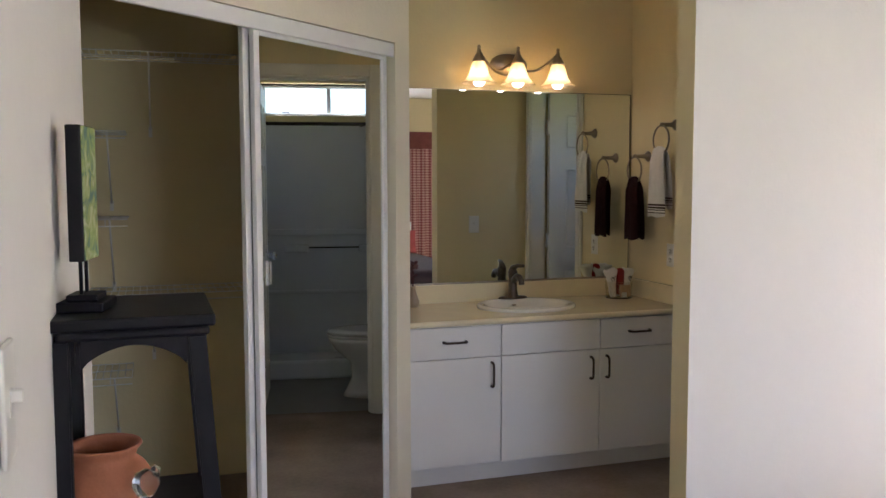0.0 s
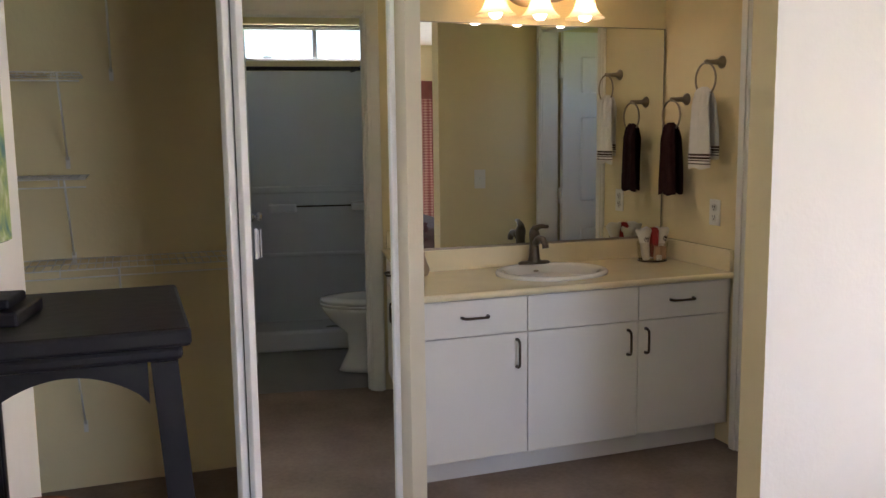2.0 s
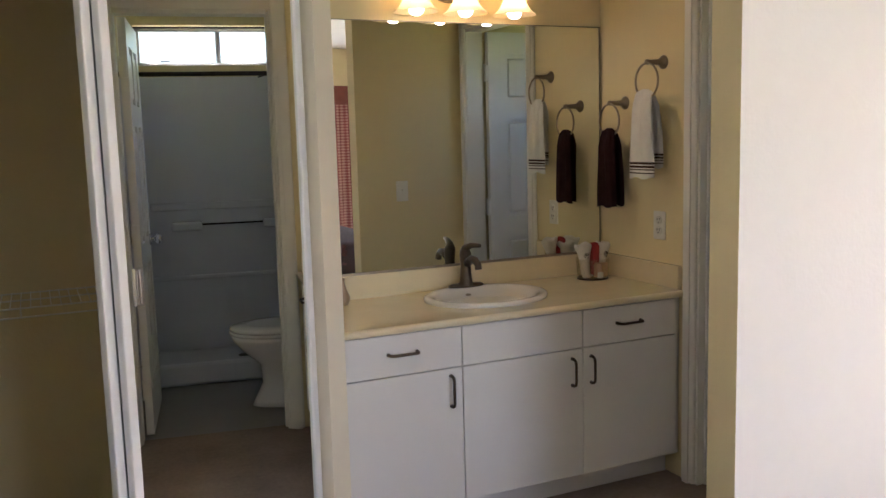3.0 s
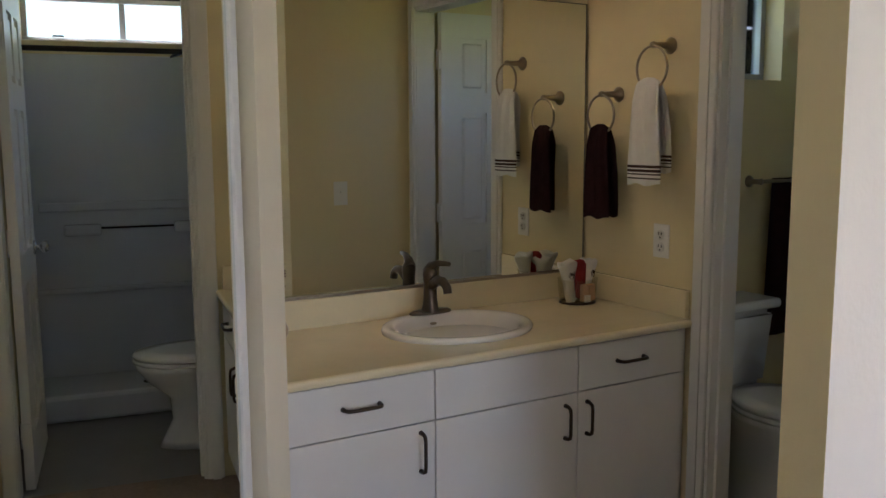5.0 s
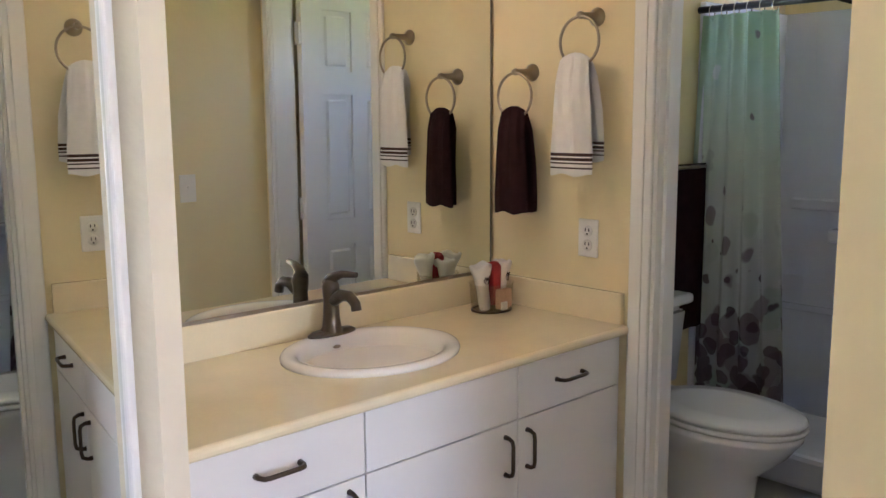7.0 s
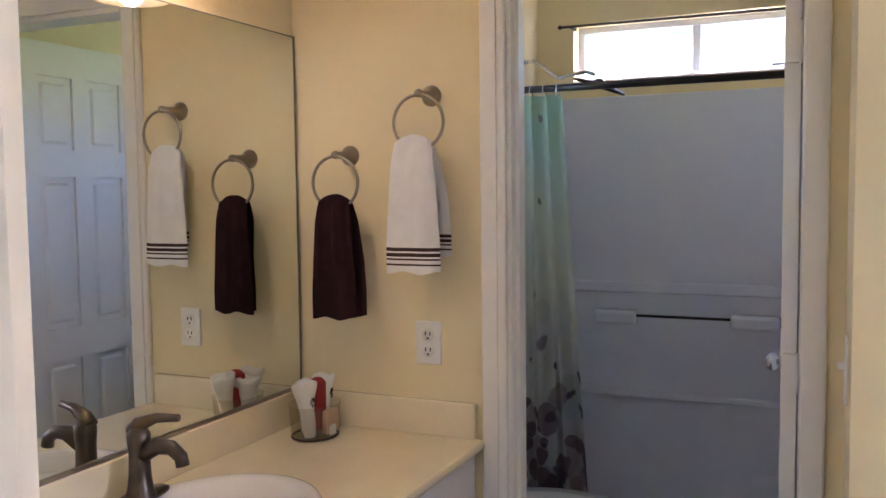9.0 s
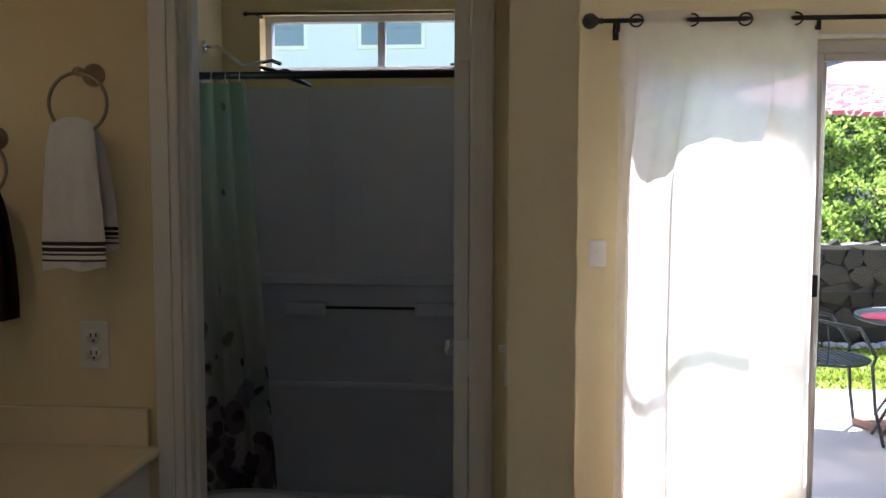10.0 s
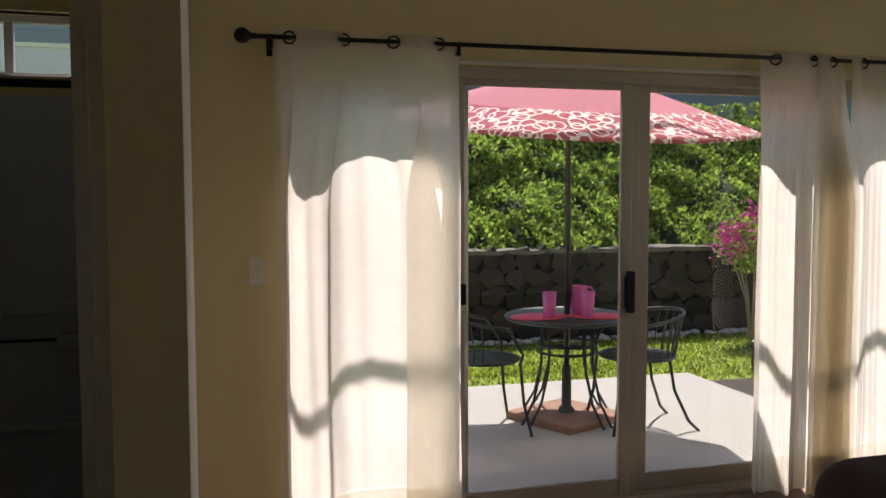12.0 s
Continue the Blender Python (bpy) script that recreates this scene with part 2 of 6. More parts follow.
def lathe(bm, prof, centre=(0, 0, 0), seg=32, sx=1.0, sy=1.0, m=None):
    """A turned shape from (radius, height) pairs."""
    c = Vector(centre)
    rings = []
    for r, z in prof:
        if r < 1e-5:
            rings.append([bm.verts.new(c + Vector((0, 0, z)))])
        else:
            rings.append([bm.verts.new(c + Vector((r * sx * math.cos(k * 2 * math.pi / seg), r * sy * math.sin(k * 2 * math.pi / seg), z))) for k in range(seg)])
    for a, b in zip(rings, rings[1:]):
        for k in range(seg):
            k2 = (k + 1) % seg
            if len(a) == 1 and len(b) == 1:
                continue
            vs = [a[0], b[k2], b[k]] if len(a) == 1 else [a[k], a[k2], b[0]] if len(b) == 1 else [a[k], a[k2], b[k2], b[k]]
            f = bm.faces.new(vs)
            f.smooth = True
    if m:
        bmesh.ops.transform(bm, matrix=m, verts=[v for ring in rings for v in ring])


def mesh_of(bm, name, mat):
    me = bpy.data.meshes.new(name)
    bm.normal_update()
    bm.to_mesh(me)
    bm.free()
    if mat:
        me.materials.append(mat)
    return me


def part(name, bm, mat, parent=None, label=""):
    bmesh.ops.recalc_face_normals(bm, faces=bm.faces[:])
    ob = new(name, mesh_of(bm, name, mat))
    if parent:
        ob.parent = parent
        ob.matrix_parent_inverse = Matrix()
    return tagged(ob, label) if label else ob


def empty(name, label, category, at=None, group=""):
    ob = new(name)
    ob.empty_display_size = 0.1
    if at is not None:
        ob.matrix_world = at
    return tagged(ob, label, category, group)


def single(name, bm, mat, label, category, at=None, group="", kind=""):
    ob = part(name, bm, mat)
    if at is not None:
        ob.matrix_world = at
    return tagged(ob, label, category, group, kind)


def b1(*a, **k):
    bm = bmesh.new()
    box(bm, *a, **k)
    return bm


def wall(name, axis, p0, p1, u0, u1, z0, z1, holes, mat, label, m=None):
    """A wall between p0 and p1 across its axis, u0 to u1 along it, with holes (ua, ub, za, zb)."""
    us = sorted({u0, u1, *[h[0] for h in holes], *[h[1] for h in holes]})
    zs = sorted({z0, z1, *[h[2] for h in holes], *[h[3] for h in holes]})
    bm = bmesh.new()
    for ua, ub in zip(us, us[1:]):
        for za, zb in zip(zs, zs[1:]):
            cu, cz = (ua + ub) / 2, (za + zb) / 2
            if any(h[0] < cu < h[1] and h[2] < cz < h[3] for h in holes):
                continue
            if axis == "x":
                box(bm, p0, ua, za, p1, ub, zb)
            else:
                box(bm, ua, p0, za, ub, p1, zb)
    bmesh.ops.remove_doubles(bm, verts=bm.verts[:], dist=1e-5)
    seen = {}
    for f in bm.faces:
        key = tuple(round(v, 4) for v in f.calc_center_median())
        seen.setdefault(key, []).append(f)
    bmesh.ops.delete(bm, geom=[f for fs in seen.values() if len(fs) > 1 for f in fs], context="FACES")
    if m is not None:
        bmesh.ops.transform(bm, matrix=m, verts=bm.verts[:])
    return single(name, bm, mat, label, "wall", kind="structure")


# ---- structure ----
H = 2.44
XR, YV, YS, XG = 2.80, 4.60, 3.100, 4.51
D_DOOR = (3.297, 3.975, 0.0, 1.97)
tagged(part("floor", b1(-1.3, -2.5, -0.12, 2.86, 4.75, 0.0), M_CARPET), "worn brown cut-pile carpet", "floor", kind="structure")
bm = b1(2.86, -2.5, -0.20, 4.64, 3.16, 0.0)
for v in bm.verts:
    if v.co.x > 4 and v.co.z > -0.1:
        v.co.z = -0.07
tagged(part("floor_2", bm, M_CARPET), "brown carpet falling slightly to the patio door", "floor", kind="structure")
tagged(part("floor_3", b1(2.86, 3.16, -0.12, 4.64, 4.75, -0.004), M_VINYL), "grey bathroom sheet vinyl floor", "floor", kind="structure")
tagged(part("ceiling", b1(-1.3, -2.5, H, 4.66, 4.75, H + 0.1), M_CEIL), "white textured ceiling", "ceiling", kind="structure")
wall("wall_north", "y", YV, YV + 0.15, -1.3, XR + 0.10, 0, H, [], M_WALL, "cream painted wall behind the vanity")
wall("wall_bathroom_north", "y", 4.45, 4.60, XR + 0.10, XG, 0, H, [(3.20, 3.685, 1.57, 1.95)], M_WALL, "cream painted bathroom wall with a small window")
wall("wall_bathroom_door", "x", XR, XR + 0.10, YS + 0.106, YV, 0, H, [D_DOOR], M_WALL, "cream painted wall with the bathroom doorway")
wall("wall_stub", "y", YS, YS + 0.106, 2.16, XG, 0, H, [], M_WALL_DAYLIT, "cream partition wall with a free end")
# Alcove and end faces keep the deeper cream, out of the painted daylight.
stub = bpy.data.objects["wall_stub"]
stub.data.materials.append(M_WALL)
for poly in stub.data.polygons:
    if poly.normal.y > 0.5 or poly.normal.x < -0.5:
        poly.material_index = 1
wall("wall_east", "x", XG, XG + 0.15, -2.5, 4.75, -0.09, H, [(-0.67, 2.72, -0.09, 1.98), (3.265, 4.285, 1.865, 2.115)], M_WALL, "cream wall with the patio door opening")
wall("wall_south", "y", -2.5, -2.35, -0.3, XG, 0, H, [(1.6, 3.4, 0.85, 2.05)], M_WALL, "cream bedroom wall with a window")
wall("wall_west", "x", -0.12, 0.0, -5.2, 0.02, 0, H, [], M_WALL_DAYLIT, "cream painted side wall", m=Matrix.Translation((0.203, 2.925, 0)) @ Matrix.Rotation(radians(-0.5), 4, "Z"))
wall("wall_closet_west", "x", -0.75, -0.6, 2.4, 4.6, 0, H, [], M_WALL, "cream closet side wall")
wall("wall_closet_south", "y", 2.3, 2.4, -0.75, 0.07, 0, H, [], M_WALL, "cream closet end wall")

# The closet front stands at 45 degrees: u runs along it, v goes into the closet.
CLOSET = Matrix.Translation((0.169, 2.960, 0)) @ Matrix.Rotation(radians(40.0), 4, "Z")
OPEN0, OPEN1, HEAD = 0.02, 1.494, 1.93
wall("wall_closet_front", "y", 0.0, 0.115, -0.06, 1.594, 0, H, [(OPEN0, OPEN1, 0.0, HEAD)], M_CREAM, "cream angled closet wall", m=CLOSET)
wall("wall_vanity_return", "x", 1.28, 1.388, 4.06, YV, 0, H, [], M_WALL, "cream wall closing the vanity's end")


def casing(name, y0, y1, x_face, out, z1, w=0.068, t=0.018):
    """Door trim round an opening in a wall of constant x; out is the way it stands proud."""
    ob = empty(name, "white painted door casing", "door frame")
    ob["kind"] = "structure"
    for a, b in ((y0 - 0.054, y0), (y1, y1 + w)):
        bm = soft_box(min(x_face, x_face + out * t), a, 0, max(x_face, x_face + out * t), b, z1 + w, 0.006)
        mid = (a + b) / 2
        box(bm, min(x_face, x_face + out * (t + 0.006)), mid - 0.012, 0, max(x_face, x_face + out * (t + 0.006)), mid + 0.02, z1 + w * 0.6)
        part("side_casing", bm, M_TRIM, ob)
    part("head_casing", soft_box(min(x_face, x_face + out * t), y0 - 0.001, z1, max(x_face, x_face + out * t), y1 + 0.001, z1 + w, 0.006), M_TRIM, ob)
    return ob


casing("trim_bathroom", D_DOOR[0], D_DOOR[1], XR, -1, D_DOOR[3])
jamb = bmesh.new()
box(jamb, XR - 0.002, D_DOOR[0] - 0.002, 0, XR + 0.102, D_DOOR[0] + 0.002, D_DOOR[3])
box(jamb, XR - 0.002, D_DOOR[1] - 0.010, 0, XR + 0.102, D_DOOR[1] + 0.002, D_DOOR[3])
box(jamb, XR - 0.002, D_DOOR[0] + 0.002, D_DOOR[3] - 0.016, XR + 0.102, D_DOOR[1] - 0.016, D_DOOR[3] + 0.002)
box(jamb, XR + 0.03, D_DOOR[1] - 0.02, 0, XR + 0.07, D_DOOR[1] - 0.010, D_DOOR[3] - 0.016)
tagged(part("door_jamb", jamb, M_TRIM), "white painted door jamb with stop", "door frame", kind="structure")


# ---- bathroom door: six raised panels, open into the bathroom ----
def panel_door(at, w=0.605, h=1.945, t=0.035):
    ob = empty("door_1", "white six-panel bathroom door standing open", "door", at)
    bm = bmesh.new()
    xs = [0.0, 0.105, w / 2 - 0.035, w / 2 + 0.035, w - 0.105, w]
    zs = [0.0, 0.20, 0.78, 0.90, 1.46, 1.56, h - 0.12, h]
    for i in range(5):
        for j in range(7):
            if i in (1, 3) and j in (1, 3, 5):
                continue
            box(bm, xs[i], 0, zs[j], xs[i + 1], t, zs[j + 1])
    part("door_frame_rails", bm, M_TRIM, ob)
    for i in (1, 3):
        for j in (1, 3, 5):
            p = bmesh.new()
            x0, x1, z0, z1 = xs[i], xs[i + 1], zs[j], zs[j + 1]
            box(p, x0, 0.012, z0, x1, t - 0.012, z1)
            rp = soft_box(x0 + 0.022, 0.003, z0 + 0.022, x1 - 0.022, t - 0.003, z1 - 0.022, 0.009, 1)
            rm = bpy.data.meshes.new("raised")
            rp.to_mesh(rm)
            rp.free()
            p.from_mesh(rm)
            part("panel", p, M_TRIM, ob)
    k = bmesh.new()
    for s in (-1, 1):
        m = Matrix.Translation((w - 0.06, t / 2, 0.88)) @ Matrix.Rotation(radians(-90 * s), 4, "X")
        lathe(k, [(0.0, 0.018), (0.032, 0.018), (0.032, 0.026), (0.012, 0.03), (0.012, 0.045), (0.024, 0.052), (0.028, 0.066), (0.022, 0.078), (0, 0.082)], seg=20, m=m)
    part("knob", k, M_CHROME, ob, "round chrome door knob")
    for z in (0.22, 0.96, 1.72):
        hg = bmesh.new()
        box(hg, -0.010, -0.0035, z - 0.045, 0.001, t - 0.006, z + 0.045)
        tube(hg, [(-0.006, -0.001, z - 0.05), (-0.006, -0.001, z + 0.05)], 0.0045)
        part("hinge", hg, M_TRIM, ob, "painted metal hinge")
    part("latch_plate", b1(w - 0.002, 0.006, 0.88, w + 0.001, t - 0.006, 0.98), M_CHROME, ob)
    return ob


panel_door(pose(2.914, D_DOOR[0] + 0.010, 0.008, 0, 0, 0.5))


# ---- mirrored closet doors ----
def mirror_door(u0, u1, v, label):
    at = CLOSET @ Matrix.Translation((u0, v, 0.02))
    w, h = u1 - u0, HEAD - 0.06
    ob = empty("mirror_door", label, "sliding door", at, "sliding closet doors")
    part("mirror_pane", b1(0.02, 0.008, 0.03, w - 0.02, 0.014, h - 0.02), M_MIRROR, ob, "plate mirror")
    for a, b in ((0, 0.028), (w - 0.028, w)):
        part("stile", soft_box(a, 0, 0, b, 0.022, h, 0.004), M_ALUW, ob)
    part("bottom_rail", soft_box(0.028, 0.001, 0, w - 0.028, 0.021, 0.035, 0.004), M_ALUW, ob)
    part("top_rail", soft_box(0.028, 0.001, h - 0.03, w - 0.028, 0.021, h, 0.004), M_ALUW, ob)
    return ob


front = mirror_door(0.716, 1.478, 0.03, "full-height mirrored sliding closet door in a pale metal frame")
mirror_door(0.692, 1.44, 0.056, "mirrored sliding closet door pushed behind the other")
hd = bmesh.new()
box(hd, 0.052, 0.003, 1.0, 0.074, 0.008, 1.085)
box(hd, 0.056, 0.001, 1.004, 0.060, 0.003, 1.081)
box(hd, 0.066, 0.001, 1.004, 0.070, 0.003, 1.081)
part("pull", hd, M_CHROME, front, "small chrome finger pull")
fascia = soft_box(OPEN0 + 0.002, 0.004, HEAD - 0.058, OPEN1 - 0.002, 0.02, HEAD - 0.002, 0.004)
box(fascia, OPEN0 + 0.002, 0.02, HEAD - 0.012, OPEN1 - 0.002, 0.11, HEAD - 0.002)
single("trim_closet_track", fascia, M_ALUW, "white metal head track of the closet doors", "track", CLOSET, kind="structure")
bt = soft_box(OPEN0 + 0.002, 0.03, 0.0, OPEN1 - 0.002, 0.112, 0.012, 0.003)
single("trim_closet_floor_track", bt, M_ALUW, "metal floor track of the closet doors", "track", CLOSET, kind="structure")


# ---- vanity ----
CT = 0.765
vanity = empty("vanity_cabinet", "white slab-front vanity cabinet with bronze pulls", "cabinet", pose(0, 0, 0))
part("body", b1(1.392, 4.075, 0.10, 2.795, 4.598, CT - 0.0255), M_CAB, vanity)
part("toe_kick", b1(1.392, 4.15, 0.0, 2.795, 4.17, 0.10), M_CAB, vanity)


def bar_pull(p0, p1):
    """A bowed bar pull that stands out towards -y."""
    a, b = Vector(p0), Vector(p1)
    d = (b - a).normalized()
    out = Vector((0, -0.028, 0))
    bm = bmesh.new()
    tube(bm, [a, a + out * 0.5, a + out * 0.9 + d * 0.006, a + out + d * 0.018, b + out - d * 0.018, b + out * 0.9 - d * 0.006, b + out * 0.5, b], [0.007, 0.0055, 0.0055, 0.0052, 0.0052, 0.0055, 0.0055, 0.007], 8)
    return bm


G = 0.0018
for x0, x1, z0, z1, kind, pull in (
    (1.395, 1.836, 0.592, 0.735, "drawer_front", ((1.563, 0.668), (1.667, 0.668))),
    (1.836, 2.333, 0.592, 0.735, "false_front", None),
    (2.333, 2.772, 0.592, 0.735, "drawer_front", ((2.486, 0.668), (2.594, 0.668))),
    (1.395, 1.836, 0.105, 0.592, "cabinet_door", ((1.790, 0.457), (1.790, 0.565))),
    (1.836, 2.333, 0.105, 0.592, "cabinet_door", ((2.285, 0.457), (2.285, 0.557))),
    (2.333, 2.772, 0.105, 0.592, "cabinet_door", ((2.368, 0.457), (2.368, 0.557))),
):
    ob = part(kind, soft_box(x0 + G, 4.057, z0 + G, x1 - G, 4.0745, z1 - G, 0.002), M_CAB, vanity)
    if pull:
        (xa, za), (xb, zb) = pull
        part("pull", bar_pull((xa, 4.057, za), (xb, 4.057, zb)), M_BRONZE, ob, "dark bronze bar pull")

# The worktop is cut open for the basin.
SX, SY, SA, SB = 2.08, 4.335, 0.245, 0.205


def worktop():
    bm = bmesh.new()
    x0, x1, y0, y1 = 1.392, 2.797, 4.035, 4.597
    n = 48
    top, low, outer_t = [], [], []
    for k in range(n):
        a = k * 2 * math.pi / n
        c, s = math.cos(a), math.sin(a)
        e = Vector((SX + 0.21 * c, SY + 0.17 * s, 0))
        f = min(((x1 if c > 0 else x0) - SX) / c if abs(c) > 1e-6 else 1e9, ((y1 if s > 0 else y0) - SY) / s if abs(s) > 1e-6 else 1e9)
        o = Vector((SX + f * c, SY + f * s, 0))
        top.append(bm.verts.new((e.x, e.y, CT)))
        low.append(bm.verts.new((e.x, e.y, CT - 0.0245)))
        outer_t.append((o.x, o.y))
    for cx, cy in ((x0, y0), (x1, y0), (x1, y1), (x0, y1)):
        near = min(range(n), key=lambda k: (outer_t[k][0] - cx) ** 2 + (outer_t[k][1] - cy) ** 2)
        outer_t[near] = (cx, cy)
    rings = [top]
    for inset, drop in ((0.011, 0.0), (0.005, 0.0018), (0.0015, 0.006), (0.0, 0.012), (0.002, 0.020), (0.006, 0.0245)):
        rings.append([bm.verts.new((min(max(x, x0 + inset), x1 - inset), min(max(y, y0 + inset), y1 - inset), CT - drop)) for x, y in outer_t])
    rings.append(low)
    for p, q in zip(rings, rings[1:] + rings[:1]):
        for k in range(n):
            j = (k + 1) % n
            bm.faces.new((p[k], p[j], q[j], q[k]))
    bmesh.ops.remove_doubles(bm, verts=bm.verts[:], dist=1e-6)
    return bm


counter = empty("vanity_worktop", "cream cultured-marble vanity worktop with splashbacks", "countertop", pose(0, 0, 0))
part("slab", worktop(), M_COUNTER, counter)
part("backsplash", soft_box(1.392, 4.578, CT - 0.002, 2.778, 4.598, CT + 0.092, 0.004), M_COUNTER, counter)
part("side_splash", soft_box(2.778, 4.062, CT - 0.002, 2.799, 4.598, CT + 0.092, 0.004), M_COUNTER, counter)

basin = empty("basin", "white oval drop-in porcelain washbasin", "sink", pose(SX, SY, CT))
bm = bmesh.new()
lathe(bm, [(0.90, -0.002), (1.0, -0.001), (1.005, 0.008), (0.985, 0.016), (0.95, 0.018), (0.86, 0.015), (0.82, 0.006), (0.76, -0.03), (0.62, -0.085), (0.40, -0.115), (0.10, -0.125), (0.0, -0.126)], seg=56, sx=SA, sy=SB)
part("bowl", bm, M_BASIN, basin)
bm = bmesh.new()
lathe(bm, [(0.0, -0.120), (0.022, -0.120), (0.026, -0.123)], seg=20)
part("drain", bm, M_NICKEL, basin)
bm = bmesh.new()
lathe(bm, [(0, 0), (0.009, 0), (0.010, -0.002)], seg=16, sx=1.3, sy=0.5, m=pose(0.0, 0.150, -0.012, 65, 0, 0))
part("overflow", bm, M_NICKEL, basin)

faucet = empty("faucet", "dark bronze single-lever faucet behind the basin", "faucet", pose(2.085, 4.515, CT + 0.016))
bm = bmesh.new()
lathe(bm, [(0, 0), (0.078, 0), (0.078, 0.006), (0.066, 0.012), (0, 0.013)], seg=32, sx=1.0, sy=0.36)
part("base_plate", bm, M_FAUCET, faucet)
bm = bmesh.new()
lathe(bm, [(0.032, 0.008), (0.026, 0.022), (0.0225, 0.05), (0.021, 0.095), (0.0235, 0.12), (0.024, 0.135), (0.017, 0.150), (0, 0.155)], seg=24)
part("body", bm, M_FAUCET, faucet)
bm = bmesh.new()
tube(bm, [(0, -0.012, 0.095), (0, -0.05, 0.116), (0, -0.085, 0.116), (0, -0.108, 0.100), (0, -0.112, 0.082)], [0.017, 0.017, 0.015, 0.014, 0.014], 12)
part("spout", bm, M_FAUCET, faucet)
bm = bmesh.new()
tube(bm, [(0, 0.012, 0.138), (0.002, -0.002, 0.156), (0.010, -0.040, 0.170), (0.020, -0.088, 0.172)], [0.019, 0.016, 0.0105, 0.0075], 10)
part("lever", bm, M_FAUCET, faucet)

mirror = empty("wall_mirror", "large frameless wall mirror above the vanity", "mirror", pose(0, 0, 0))
part("pane", b1(1.395, 4.588, 0.862, 2.785, 4.597, 1.823), M_MIRROR, mirror)
part("bottom_channel", soft_box(1.395, 4.583, 0.857, 2.785, 4.5875, 0.866, 0.001), M_NICKEL, mirror)
part("edge_strip", b1(2.7851, 4.586, 0.862, 2.7885, 4.597, 1.823), material("dark_mirror_edge", (0.17, 0.155, 0.11), 0.4), mirror, "dark ground edge of the mirror")
part("edge_strip", b1(1.395, 4.586, 1.8231, 2.790, 4.597, 1.8255), bpy.data.materials["dark_mirror_edge"], mirror)


# ---- vanity light ----
light = empty("vanity_light", "bronze three-arm vanity light with frosted bell shades, lit", "wall lamp", pose(2.09, 4.598, 1.955))
bm = bmesh.new()
lathe(bm, [(0, 0.0), (1.0, 0.0), (1.0, 0.008), (0.88, 0.018), (0.45, 0.03), (0, 0.034)], seg=40, sx=0.10, sy=0.055, m=pose(0, 0, 0, 90, 0, 0) @ Matrix.Diagonal((1, 1, 1, 1)))
part("backplate", bm, M_NICKEL, light)
M_SHADE = sheer("frosted_alabaster_glass", (0.95, 0.82, 0.55), 0.75, 0.12)
for dx in (-0.205, 0.0, 0.215):
    bm = bmesh.new()
    pts = []
    for k in range(11):
        f = k / 10
        pts.append((dx * f, -0.03 - 0.095 * f, 0.005 - 0.05 * math.sin(f * math.pi) * (1 if dx else 0.3) + 0.045 * f * f))
    tube(bm, pts, 0.0055, 8)
    part("arm", bm, M_NICKEL, light)
    bm = bmesh.new()
    lathe(bm, [(0, 0.075), (0.006, 0.073), (0.009, 0.064), (0.006, 0.058), (0.010, 0.05), (0.012, 0.035), (0.016, 0.03), (0.030, 0.005), (0.033, -0.006), (0.0, -0.006)], (dx, -0.125, 0.0), seg=20)
    part("socket_cap", bm, M_NICKEL, light)
    bm = bmesh.new()
    prof = [(0.030, -0.006), (0.036, -0.02), (0.042, -0.045), (0.050, -0.07), (0.064, -0.092), (0.084, -0.108), (0.086, -0.111)]
    lathe(bm, prof + [(r - 0.003, z) for r, z in reversed(prof)], (dx, -0.125, 0.0), seg=36)
    shade = part("shade", bm, M_SHADE, light, "frosted white glass bell shade")
    bm = bmesh.new()
    lathe(bm, [(0, -0.125), (0.014, -0.123), (0.025, -0.113), (0.030, -0.098), (0.026, -0.080), (0.016, -0.062), (0.012, -0.04), (0, -0.04)], (dx, -0.125, 0.0), seg=20)
    part("bulb", bm, M_BULB, shade, "lit warm bulb")


# ---- towel rings, towels, outlets ----
def towel_ring(y, z):
    ob = empty("towel_ring", "antique nickel towel ring on the wall", "towel ring", pose(XR, y, z), "towel rings beside the vanity")
    bm = bmesh.new()
    lathe(bm, [(0, 0), (0.027, 0), (0.027, 0.004), (0.020, 0.012), (0.011, 0.022), (0.009, 0.068), (0.011, 0.078), (0.008, 0.087), (0, 0.089)], seg=24, m=pose(0, 0, 0, 0, -90, 0))
    part("post", bm, M_NICKEL, ob)
    bm = bmesh.new()
    tube(bm, [(-0.082, 0.068 * math.sin(k * math.pi / 20), -0.068 - 0.004 + 0.068 * math.cos(k * math.pi / 20)) for k in range(40)], 0.0042, 8, closed=True)
    part("ring", bm, M_NICKEL, ob)
    return ob


towel_ring(4.180, 1.644)
towel_ring(4.423, 1.498)


